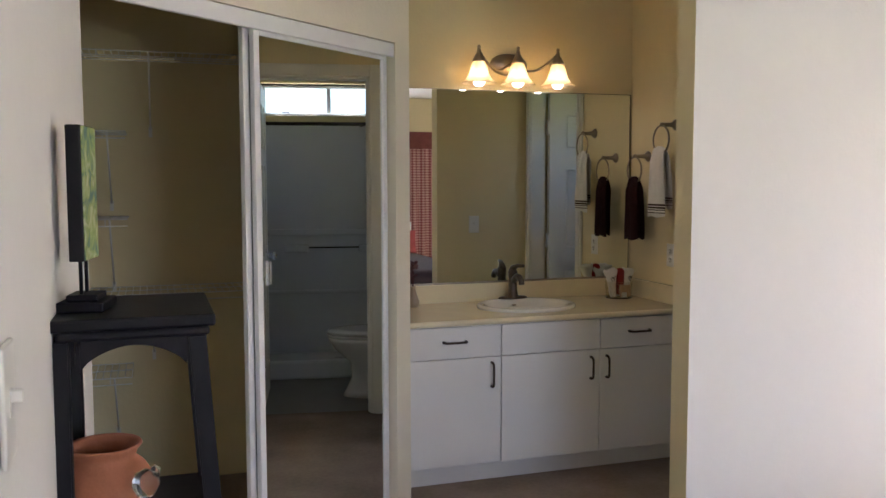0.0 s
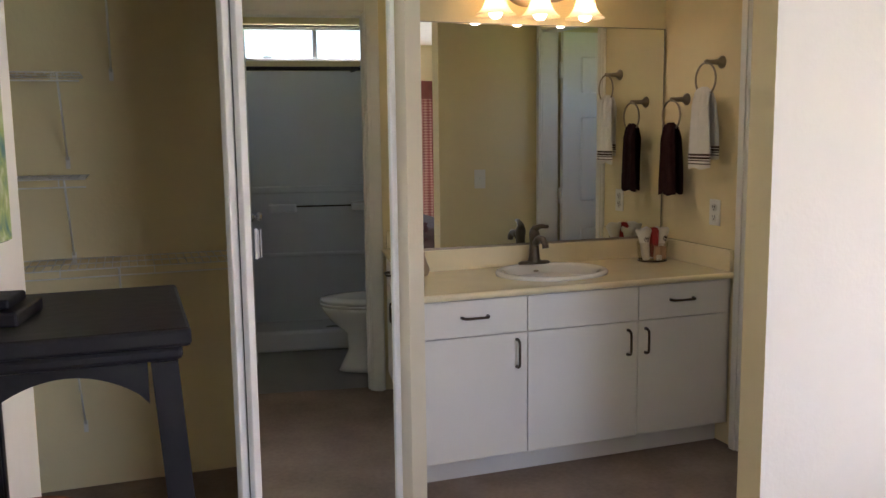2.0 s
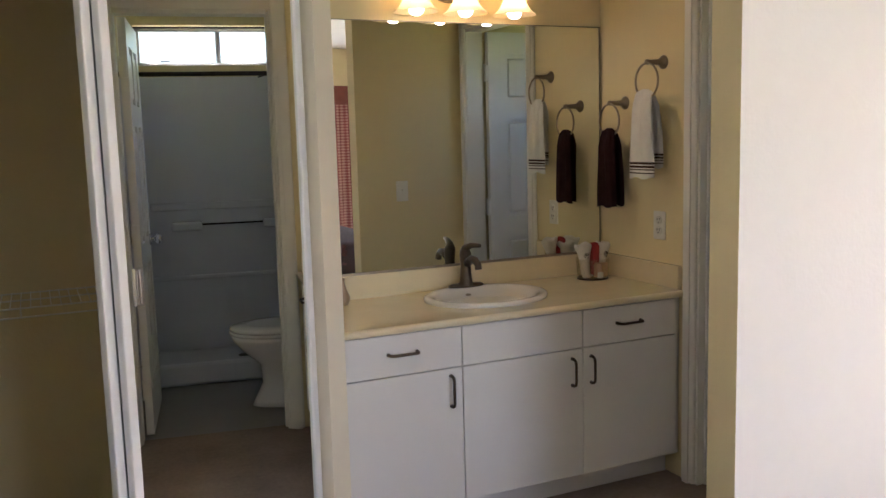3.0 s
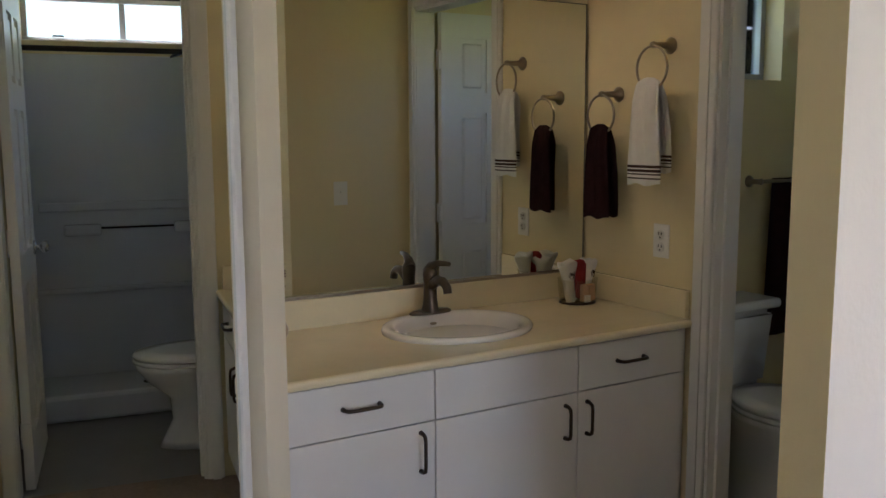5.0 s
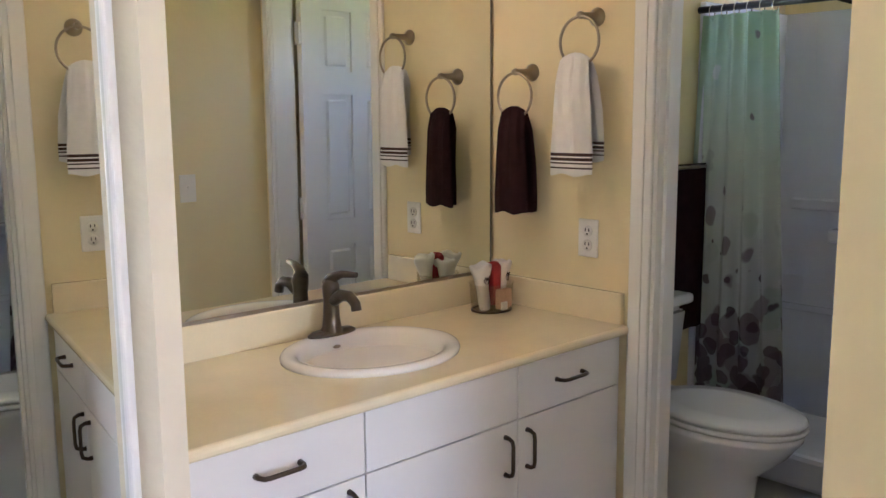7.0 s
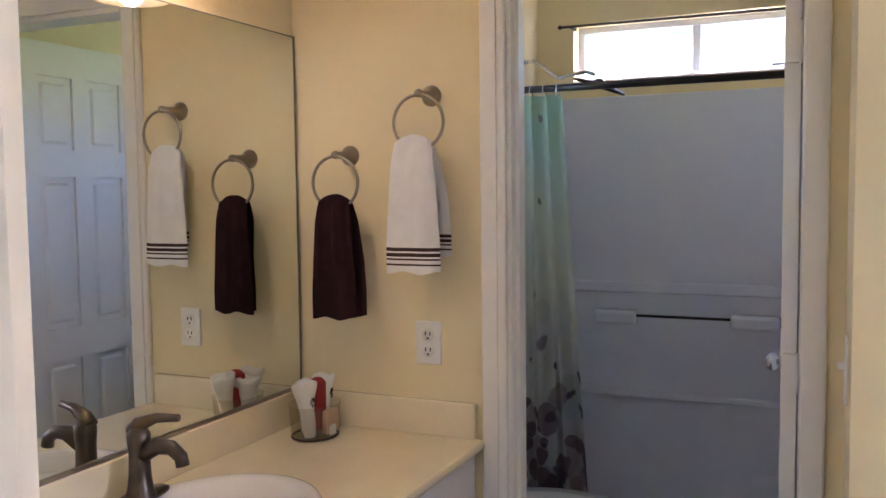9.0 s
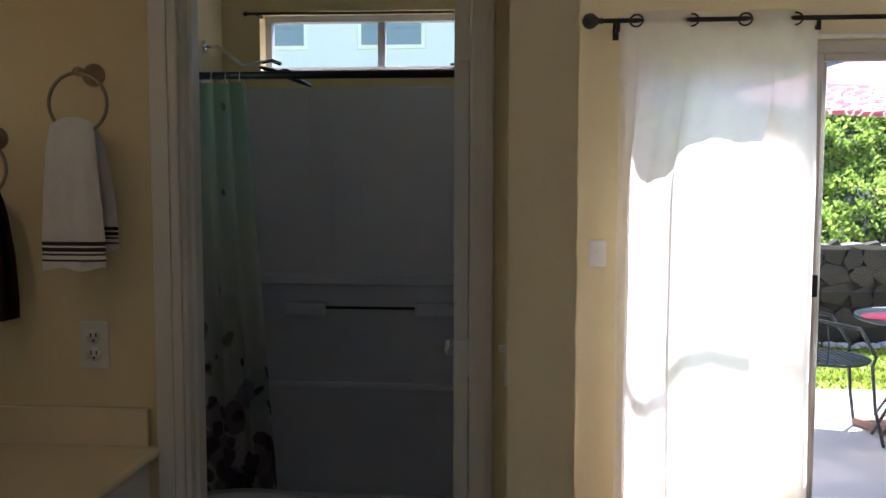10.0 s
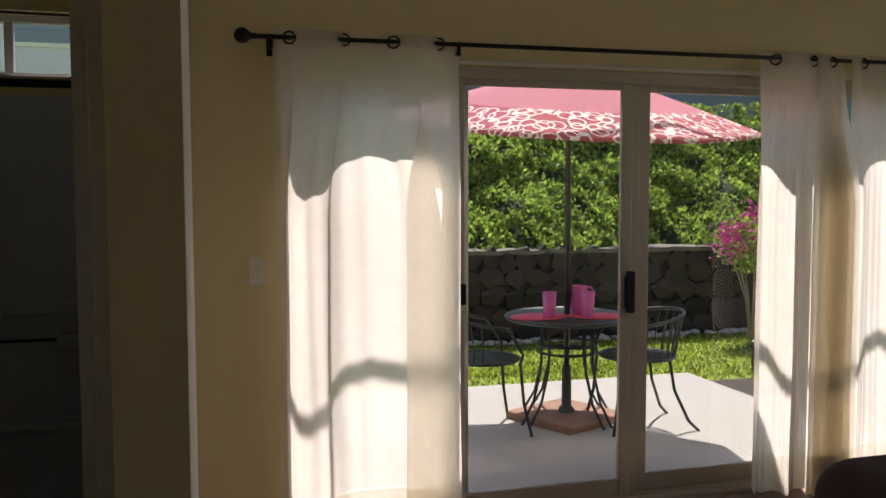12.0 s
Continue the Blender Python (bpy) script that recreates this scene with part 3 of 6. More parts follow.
def hung_towel(name, y, z_top, lengths, widths, mat, label, stripes):
    """A towel through a ring: two layers that fall from a gathered top."""
    ob = empty(name, label, "towel", pose(XR - 0.082, y, z_top), "towels in the rings")
    for layer, (ln, off, shift) in enumerate(((lengths[0], -0.014, 0.0), (lengths[1], 0.016, widths[2]))):
        bm = bmesh.new()
        nu, nv = 26, 72
        for sgn in (0, 1):
            grid = []
            for j in range(nv + 1):
                f = j / nv
                w = widths[0] + (widths[1] - widths[0]) * min(1, f * 1.25) ** 0.7
                row = []
                for i in range(nu + 1):
                    u = i / nu * 2 - 1
                    fold = 0.0055 * math.sin(u * 6.0 + layer * 2 + f * 1.2) * (1 - 0.75 * f) + 0.0016 * math.sin(u * 15 + f * 3) * (1 - 0.6 * f)
                    bulge = 0.018 * math.sin(min(1, f * 3) * math.pi / 2) * (1 - abs(u) ** 3)
                    arch = 0.02 * (1 - f) ** 6
                    x = (off + (-1 if layer == 0 else 1) * bulge * 0.5 + fold) * (0.35 + 0.65 * min(1, f * 6)) + (0.004 if sgn else 0)
                    edge = 0.004 * math.sin(u * 5 + layer) if f > 0.98 else 0
                    row.append(bm.verts.new((x, u * w / 2 + shift * min(1, f * 2), -ln * f + arch * (1 - u * u) + edge)))
                grid.append(row)
            for j in range(nv):
                for i in range(nu):
                    vs = (grid[j][i], grid[j][i + 1], grid[j + 1][i + 1], grid[j + 1][i])
                    f_ = bm.faces.new(vs if not sgn else vs[::-1])
                    f_.smooth = True
        me = part("front_layer" if layer == 0 else "back_layer", bm, mat, ob)
        if stripes:
            me.data.materials.append(M_STRIPE)
            for poly in me.data.polygons:
                z = -sum(me.data.vertices[v].co.z for v in poly.vertices) / 4
                k = (ln - z) / ln
                if stripes and any(abs(k - c) < 0.0085 for c in stripes):
                    poly.material_index = 1
    return ob


hung_towel("white_towel", 4.194, 1.522, (0.325, 0.285), (0.100, 0.148, -0.018), M_TOWW, "white terry hand towel with dark stripes", (0.058, 0.10, 0.14, 0.18))
hung_towel("brown_towel", 4.426, 1.376, (0.305, 0.30), (0.092, 0.132, -0.014), M_TOWB, "dark brown terry hand towel in a ring", ())


def wall_plate(name, m, kind, label):
    """An electrical plate; local z up, it faces local -y."""
    ob = empty(name, label, "outlet" if kind == "outlet" else "switch", m)
    part("plate", soft_box(-0.036, -0.006, -0.057, 0.036, 0.0, 0.057, 0.003), M_PLATE, ob)
    if kind == "outlet":
        for z in (-0.021, 0.021):
            bm = bmesh.new()
            lathe(bm, [(0, 0), (0.017, 0), (0.017, 0.003), (0.0, 0.0035)], seg=20, m=pose(0, -0.006, z, 90, 0, 0))
            face = part("socket", bm, M_PLATE, ob)
            s = bmesh.new()
            box(s, -0.008, -0.0104, z - 0.001, -0.0052, -0.0092, z + 0.009)
            box(s, 0.0052, -0.0104, z - 0.001, 0.008, -0.0092, z + 0.009)
            box(s, -0.0025, -0.0104, z - 0.011, 0.0025, -0.0092, z - 0.006)
            part("slots", s, M_SLOT, face)
    else:
        part("toggle_surround", b1(-0.006, -0.0072, -0.013, 0.006, -0.006, 0.013), M_PLATE, ob)
        bm = soft_box(-0.004, -0.018, 0.0, 0.004, -0.006, 0.012, 0.0015)
        part("toggle", bm, M_PLATE, ob)
    return ob


wall_plate("wall_outlet", pose(XR, 4.196, 1.005, 0, 0, -90), "outlet", "white duplex outlet beside the vanity")
wall_plate("light_switch", pose(XG, 2.846, 1.097, 0, 0, -90), "switch", "white toggle switch beside the patio curtain")
wall_plate("light_switch", pose(2.42, YS + 0.106, 1.08, 0, 0, 180), "switch", "white toggle switch on the partition")

wall_plate("light_switch", pose(0.1935, 1.60, 1.12, 0, 0, 90) @ Matrix.Diagonal((1.15, 1.15, 1.25, 1)), "switch", "white toggle switch plate on the side wall")

# ---- basket of rolled cloths on the worktop ----
basket = empty("gift_bowl", "clear glass bowl of rolled towels with red cloth", "bowl", pose(2.662, 4.465, CT))
M_BOWL = glass("clear_bowl_glass", (0.95, 0.94, 0.91), 0.02)
mixer = next(n for n in M_BOWL.node_tree.nodes if n.type == "MIX_SHADER")
M_BOWL.node_tree.links.remove(mixer.inputs[0].links[0])
mixer.inputs[0].default_value = 0.07
bm = bmesh.new()
lathe(bm, [(0, 0.0), (0.062, 0.0), (0.067, 0.004), (0.070, 0.03), (0.074, 0.085), (0.076, 0.089), (0.072, 0.088), (0.0675, 0.03), (0.063, 0.007), (0, 0.006)], seg=40, sx=1.0, sy=0.88)
ob = part("glass_bowl", bm, M_BOWL, basket, "clear glass bowl")
ob.visible_shadow = False
bm = bmesh.new()
tube(bm, [(0.066 * math.cos(k * math.pi / 16), 0.058 * math.sin(k * math.pi / 16), 0.004) for k in range(32)], 0.0032, 6, closed=True)
part("base_ring", bm, M_BRONZE, basket)
M_SOAP = material("peach_soap", (0.60, 0.36, 0.22), 0.5, vary=0.08)
M_RED = material("red_cloth", (0.36, 0.03, 0.03), 0.85, vary=0.2, scale=20)


def flared_roll(dx, dy, lean, turn, h=0.142):
    """A cloth gathered below and flared out above, with a folded rim."""
    bm = bmesh.new()
    seg = 26
    rings = []
    for r, z in ((0.017, 0.0), (0.020, 0.03), (0.021, 0.07), (0.026, 0.10), (0.036, h - 0.012), (0.037, h), (0.030, h + 0.004), (0.020, h - 0.006), (0.0125, h - 0.016), (0.009, h - 0.006), (0.004, h - 0.010)):
        rings.append([bm.verts.new(((r * (1 + 0.10 * math.sin(k * 5 * math.tau / seg + z * 30))) * math.cos(k * math.tau / seg), 0.82 * r * math.sin(k * math.tau / seg), z + 0.004 * math.sin(k * 3 * math.tau / seg) * (z > 0.09))) for k in range(seg)])
    for p, q in zip(rings, rings[1:]):
        for k in range(seg):
            bm.faces.new((p[k], p[(k + 1) % seg], q[(k + 1) % seg], q[k])).smooth = True
    bm.faces.new(rings[-1])
    bmesh.ops.transform(bm, matrix=pose(dx, dy, 0.008, 0, lean, turn), verts=bm.verts[:])
    cloth = part("rolled_cloth", bm, M_TOWW, basket, "rolled white cloth with a printed sprig")
    sp = bmesh.new()
    m = pose(dx, dy, 0.008, 0, lean, turn)
    for k in range(11):
        a = -1.95 + 0.085 * k
        z = 0.092 + 0.009 * math.sin(k * 2.2)
        r = 0.0265 + 0.28 * max(0, z - 0.10)
        p = m @ Vector((r * math.cos(a), 0.84 * r * math.sin(a), z))
        q = m @ Vector(((r + 0.003) * math.cos(a + 0.10 * (1 if k % 2 else -1)), 0.84 * (r + 0.003) * math.sin(a), z + 0.010))
        tube(sp, [p, q], 0.0013, 5)
    part("printed_sprig", sp, M_STRIPE, cloth)


flared_roll(-0.034, -0.006, -9, 0)
flared_roll(0.034, -0.002, 9, 20)
flared_roll(0.006, 0.030, 0, 40, 0.125)
bm = bmesh.new()
cols = []
for k in range(9):
    f = k / 8
    y = -0.026 + 0.040 * f
    z = 0.142 + 0.012 * math.sin(f * math.pi)
    cols.append([bm.verts.new((x, yy, zz)) for x, yy, zz in ((-0.013, y, 0.02), (-0.015, y, z), (0.0, y - 0.004, z + 0.003), (0.016, y, z), (0.014, y, 0.02))])
for p, q in zip(cols, cols[1:]):
    for i in range(4):
        bm.faces.new((p[i], p[i + 1], q[i + 1], q[i])).smooth = True
bm.faces.new(cols[0])
bm.faces.new(cols[-1][::-1])
part("red_cloth", bm, M_RED, basket, "dark red folded cloth")
part("soap", soft_box(-0.016, -0.050, 0.010, 0.012, -0.030, 0.072, 0.005), M_SOAP, basket, "peach soap bar")
part("soap", soft_box(0.016, -0.046, 0.010, 0.046, -0.024, 0.070, 0.005), M_SOAP, basket, "peach soap bar")
part("bath_pearl_bag", soft_box(-0.012, -0.055, 0.008, 0.016, -0.0505, 0.034, 0.002), M_TOWW, basket, "small white packet")

# ---- small vase of dark flowers at the worktop's end ----
vase = empty("flower_vase", "small pale vase with dark red flowers", "vase", pose(1.556, 4.50, CT))
bm = bmesh.new()
lathe(bm, [(0, 0), (0.022, 0), (0.030, 0.016), (0.031, 0.03), (0.020, 0.055), (0.012, 0.085), (0.014, 0.10), (0.012, 0.10), (0.009, 0.085), (0, 0.08)], seg=24)
part("vase_body", bm, material("pale_ceramic", (0.38, 0.27, 0.17), 0.35), vase)
M_DKFL = material("dark_red_petal", (0.07, 0.012, 0.015), 0.7, vary=0.3)
rng = random.Random(5)
for k in range(5):
    bm = bmesh.new()
    c = Vector((rng.uniform(-0.03, 0.03), rng.uniform(-0.03, 0.03), rng.uniform(0.15, 0.22)))
    tube(bm, [(0, 0, 0.09), c * 0.7 + Vector((0, 0, 0.03)), c], 0.0018, 5)
    for j in range(16):
        d = Vector((rng.uniform(-1, 1), rng.uniform(-1, 1), rng.uniform(-0.5, 1))).normalized()
        s = d.orthogonal().normalized() * 0.007
        vs = [bm.verts.new(c), bm.verts.new(c + d * 0.016 + s), bm.verts.new(c + d * 0.030), bm.verts.new(c + d * 0.016 - s)]
        bm.faces.new(vs)
    part("flower", bm, M_DKFL, vase)

# ---- bathroom ----
def sash_window(name, x0, x1, z0, z1, place, label, mullion=True):
    """A window in local x (width), z; local y is the wall's depth."""
    ob = empty(name, label, "window", place)
    ob["kind"] = "structure"
    w = 0.028
    for n, a in (("sill_rail", (x0, 0, z0, x1, 0.05, z0 + w)), ("head_rail", (x0, 0, z1 - w, x1, 0.05, z1)), ("jamb_rail", (x0, 0, z0 + w, x0 + w, 0.05, z1 - w)), ("jamb_rail", (x1 - w, 0, z0 + w, x1, 0.05, z1 - w))):
        part(n, soft_box(*a, 0.003), M_SASH, ob)
    xs = [x0 + w, x1 - w]
    if mullion:
        mid = (x0 + x1) / 2
        part("mullion", soft_box(mid - 0.016, 0.004, z0 + w, mid + 0.016, 0.046, z1 - w, 0.003), M_SASH, ob)
        xs = [x0 + w, mid - 0.016, mid + 0.016, x1 - w]
    for a, b in zip(xs[::2], xs[1::2]):
        p = part("pane", b1(a, 0.022, z0 + w, b, 0.026, z1 - w), M_GLASS, ob)
        p.visible_shadow = False
    return ob


sash_window("window_1", -0.51, 0.51, 1.866, 2.114, pose(XG + 0.085, 3.775, 0, 0, 0, -90), "high sliding window over the shower")
part("latch", soft_box(0.30, -0.012, 1.894, 0.36, 0.0, 1.904, 0.002), M_BLACK, bpy.data.objects["window_1"])
sash_window("window_2", 3.201, 3.684, 1.571, 1.949, pose(0, 4.535, 0), "small bathroom window over the toilet", False)
for nm, a in (("window_sill_1", (XG + 0.002, 3.266, 1.8655, XG + 0.085, 4.284, 1.870)),):
    single(nm, soft_box(*a, 0.001), M_TRIM, "white window sill", "sill", kind="structure")

surround = empty("shower_surround", "white fibreglass shower surround with ledge and bar", "shower", pose(0, 0, 0))
part("back_panel", soft_box(4.475, 3.245, 0.03, 4.508, 4.448, 1.795, 0.006), M_SURR, surround)
part("end_panel", soft_box(3.80, 4.42, 0.03, 4.475, 4.448, 1.795, 0.006), M_SURR, surround)
part("end_panel", soft_box(3.80, 3.217, 0.03, 4.475, 3.245, 1.795, 0.006), M_SURR, surround)
part("ledge", soft_box(4.455, 3.25, 0.505, 4.476, 4.415, 0.535, 0.008), M_SURR, surround)
part("ledge", soft_box(4.457, 3.30, 0.955, 4.476, 4.36, 1.005, 0.008), M_SURR, surround)
for y0, y1 in ((3.99, 4.17), (3.42, 3.61)):
    part("soap_shelf", soft_box(4.40, y0, 0.825, 4.478, y1, 0.885, 0.014), M_SURR, surround)
bm = bmesh.new()
tube(bm, [(4.425, 3.60, 0.864), (4.425, 4.0, 0.864)], 0.006)
part("bar", bm, M_ROD, surround)
part("pan", soft_box(3.84, 3.245, 0.0, 4.475, 4.42, 0.045, 0.01), M_SURR, surround)
part("curb", soft_box(3.75, 3.217, -0.004, 3.84, 4.448, 0.13, 0.02), M_SURR, surround)
bm = bmesh.new()
lathe(bm, [(0, 0.049), (0.045, 0.049), (0.05, 0.045)], (4.2, 3.83, 0), seg=24)
part("drain", bm, M_ROD, surround)

bm = bmesh.new()
tube(bm, [(3.80, 3.216, 1.763), (3.80, 4.449, 1.763)], 0.013, 12)
rod = single("shower_rod", bm, M_ROD, "dark shower curtain rod above the curb", "curtain rod")
bm = bmesh.new()
tube(bm, [(4.44, 3.25, 2.092), (4.44, 4.32, 2.096)], 0.006, 8)
lathe(bm, [(0, -0.012), (0.012, 0), (0, 0.012)], (4.44, 4.325, 2.096), seg=12)
box(bm, 4.44, 4.27, 2.088, 4.508, 4.28, 2.100)
single("window_rod", bm, M_ROD, "thin dark rod over the shower window", "curtain rod")

head = empty("shower_fixture", "chrome shower arm with a wide dark shower head", "shower head", pose(4.20, 4.42, 1.925))
bm = bmesh.new()
lathe(bm, [(0, 0), (0.028, 0), (0.026, 0.006), (0.012, 0.012), (0, 0.012)], seg=20, m=pose(0, 0, 0, 90, 0, 0))
part("flange", bm, M_CHROME, head)
bm = bmesh.new()
tube(bm, [(0, -0.005, 0), (0, -0.05, 0.0), (0.0, -0.10, -0.03), (0.0, -0.16, -0.075), (0.0, -0.27, -0.055), (0, -0.31, -0.07)], 0.008, 10)
part("arm", bm, M_CHROME, head)
bm = bmesh.new()
lathe(bm, [(0, 0.02), (0.018, 0.016), (0.03, 0.004), (0.105, -0.006), (0.108, -0.016), (0, -0.018)], seg=28, m=pose(0, -0.33, -0.108, 20, 0, 0))
part("rose", bm, M_ROD, head, "wide dark shower rose")


def shower_curtain_material():
    m = sheer("leaf_print_shower_curtain", (0.7, 0.75, 0.7), 0.45, 0.0)
    nt = m.node_tree
    co = nt.nodes.new("ShaderNodeTexCoord")
    sep = nt.nodes.new("ShaderNodeSeparateXYZ")
    nt.links.new(co.outputs["Object"], sep.inputs[0])
    ramp = nt.nodes.new("ShaderNodeValToRGB")
    mr = nt.nodes.new("ShaderNodeMapRange")
    mr.inputs["From Min"].default_value = 0.15
    mr.inputs["From Max"].default_value = 1.75
    nt.links.new(sep.outputs["Z"], mr.inputs["Value"])
    nt.links.new(mr.outputs[0], ramp.inputs[0])
    e = ramp.color_ramp.elements
    e[0].position, e[0].color = 0.0, (0.42, 0.40, 0.40, 1)
    e[1].position, e[1].color = 1.0, (0.36, 0.50, 0.32, 1)
    for p, c in ((0.45, (0.62, 0.66, 0.60, 1)), (0.62, (0.56, 0.64, 0.54, 1)), (0.85, (0.42, 0.58, 0.42, 1))):
        k = e.new(p)
        k.color = c
    src = ramp.outputs[0]
    # Three overlapping prints: pale large leaves, plum leaves, small dark blossoms.
    for scale, tall, off, z_lo, z_hi, d_lo, d_hi, ca, cb in (
        (8.0, 0.62, 0.0, 0.2, 1.30, 0.50, 0.20, (0.36, 0.42, 0.36, 1), (0.66, 0.68, 0.64, 1)),
        (10.0, 0.68, 4.3, 0.15, 1.12, 0.60, 0.12, (0.17, 0.11, 0.14, 1), (0.36, 0.33, 0.33, 1)),
        (15.0, 0.9, 9.1, 0.10, 0.85, 0.66, 0.05, (0.055, 0.03, 0.045, 1), (0.16, 0.10, 0.13, 1)),
    ):
        wob = nt.nodes.new("ShaderNodeTexNoise")
        wob.inputs["Scale"].default_value = 9
        nt.links.new(co.outputs["Object"], wob.inputs["Vector"])
        wadd = nt.nodes.new("ShaderNodeVectorMath")
        wadd.operation = "MULTIPLY_ADD"
        wadd.inputs[1].default_value = (0.07, 0.07, 0.07)
        nt.links.new(wob.outputs["Color"], wadd.inputs[0])
        nt.links.new(co.outputs["Object"], wadd.inputs[2])
        mapn = nt.nodes.new("ShaderNodeMapping")
        mapn.inputs["Location"].default_value = (0, off, off * 0.6)
        mapn.inputs["Rotation"].default_value = (radians(25 + off * 8), 0, 0)
        mapn.inputs["Scale"].default_value = (0.25, 1.25, tall)
        nt.links.new(wadd.outputs[0], mapn.inputs["Vector"])
        vor = nt.nodes.new("ShaderNodeTexVoronoi")
        vor.inputs["Scale"].default_value = scale
        nt.links.new(mapn.outputs[0], vor.inputs["Vector"])
        lim = nt.nodes.new("ShaderNodeMapRange")
        for key, v in (("From Min", z_lo), ("From Max", z_hi), ("To Min", d_lo), ("To Max", d_hi)):
            lim.inputs[key].default_value = v
        nt.links.new(sep.outputs["Z"], lim.inputs["Value"])
        gap = nt.nodes.new("ShaderNodeMath")
        gap.operation = "SUBTRACT"
        nt.links.new(lim.outputs[0], gap.inputs[0])
        nt.links.new(vor.outputs["Distance"], gap.inputs[1])
        edge = nt.nodes.new("ShaderNodeMapRange")
        edge.inputs["From Min"].default_value = 0.0
        edge.inputs["From Max"].default_value = 0.05
        edge.inputs["To Max"].default_value = 0.85
        nt.links.new(gap.outputs[0], edge.inputs["Value"])
        lc = nt.nodes.new("ShaderNodeMix")
        lc.data_type = "RGBA"
        nt.links.new(vor.outputs["Color"], lc.inputs["Factor"])
        lc.inputs["A"].default_value = ca
        lc.inputs["B"].default_value = cb
        mix = nt.nodes.new("ShaderNodeMix")
        mix.data_type = "RGBA"
        nt.links.new(edge.outputs[0], mix.inputs["Factor"])
        nt.links.new(src, mix.inputs["A"])
        nt.links.new(lc.outputs["Result"], mix.inputs["B"])
        src = mix.outputs["Result"]
    b = bsdf(m)
    nt.links.new(mix.outputs["Result"], b.inputs["Base Color"])
    for n in nt.nodes:
        if n.type == "BSDF_TRANSLUCENT":
            nt.links.new(mix.outputs["Result"], n.inputs["Color"])
    return m


def drape(bm, length, height, folds, depth, flare=0.0, nz=24, nu=120, seed=1, lean=0.0):
    """Cloth along local y (0 to length), z 0 to height, folded in x."""
    rg = random.Random(seed)
    ph = [rg.uniform(0, 6.28) for _ in range(4)]
    rows = []
    for j in range(nz + 1):
        f = j / nz
        row = []
        for i in range(nu + 1):
            u = i / nu
            a = u * folds * 2 * math.pi + ph[0]
            d = depth * (0.75 + 0.35 * math.sin(u * 5 + ph[1])) * (0.75 + 0.25 * f)
            x = d * math.sin(a + 0.5 * math.sin(3 * u + ph[2])) + 0.3 * d * math.sin(2.1 * a + ph[3] + f * 1.5) * f + lean * f
            y = u * length + (u - 0.35) * flare * f + 0.25 * d * math.cos(a)
            row.append(bm.verts.new((x, y, height * (1 - f))))
        rows.append(row)
    for j in range(nz):
        for i in range(nu):
            fc = bm.faces.new((rows[j][i], rows[j][i + 1], rows[j + 1][i + 1], rows[j + 1][i]))
            fc.smooth = True


bm = bmesh.new()
drape(bm, 0.30, 1.60, 5, 0.026, flare=0.16, seed=3)
curtain = empty("shower_curtain", "green and white shower curtain printed with dark leaves, drawn aside", "shower curtain", pose(3.80, 4.425, 0, 0, 0, 180))
c2 = part("cloth", bm, shower_curtain_material(), curtain)
c2.location = (0, 0, 0.14)
for k in range(6):
    bm = bmesh.new()
    tube(bm, [(0.02 * math.cos(a * math.pi / 8), 0.03 + k * 0.05, 1.752 + 0.026 * math.sin(a * math.pi / 8)) for a in range(16)], 0.002, 5, closed=True)
    part("hook", bm, M_CHROME, curtain)


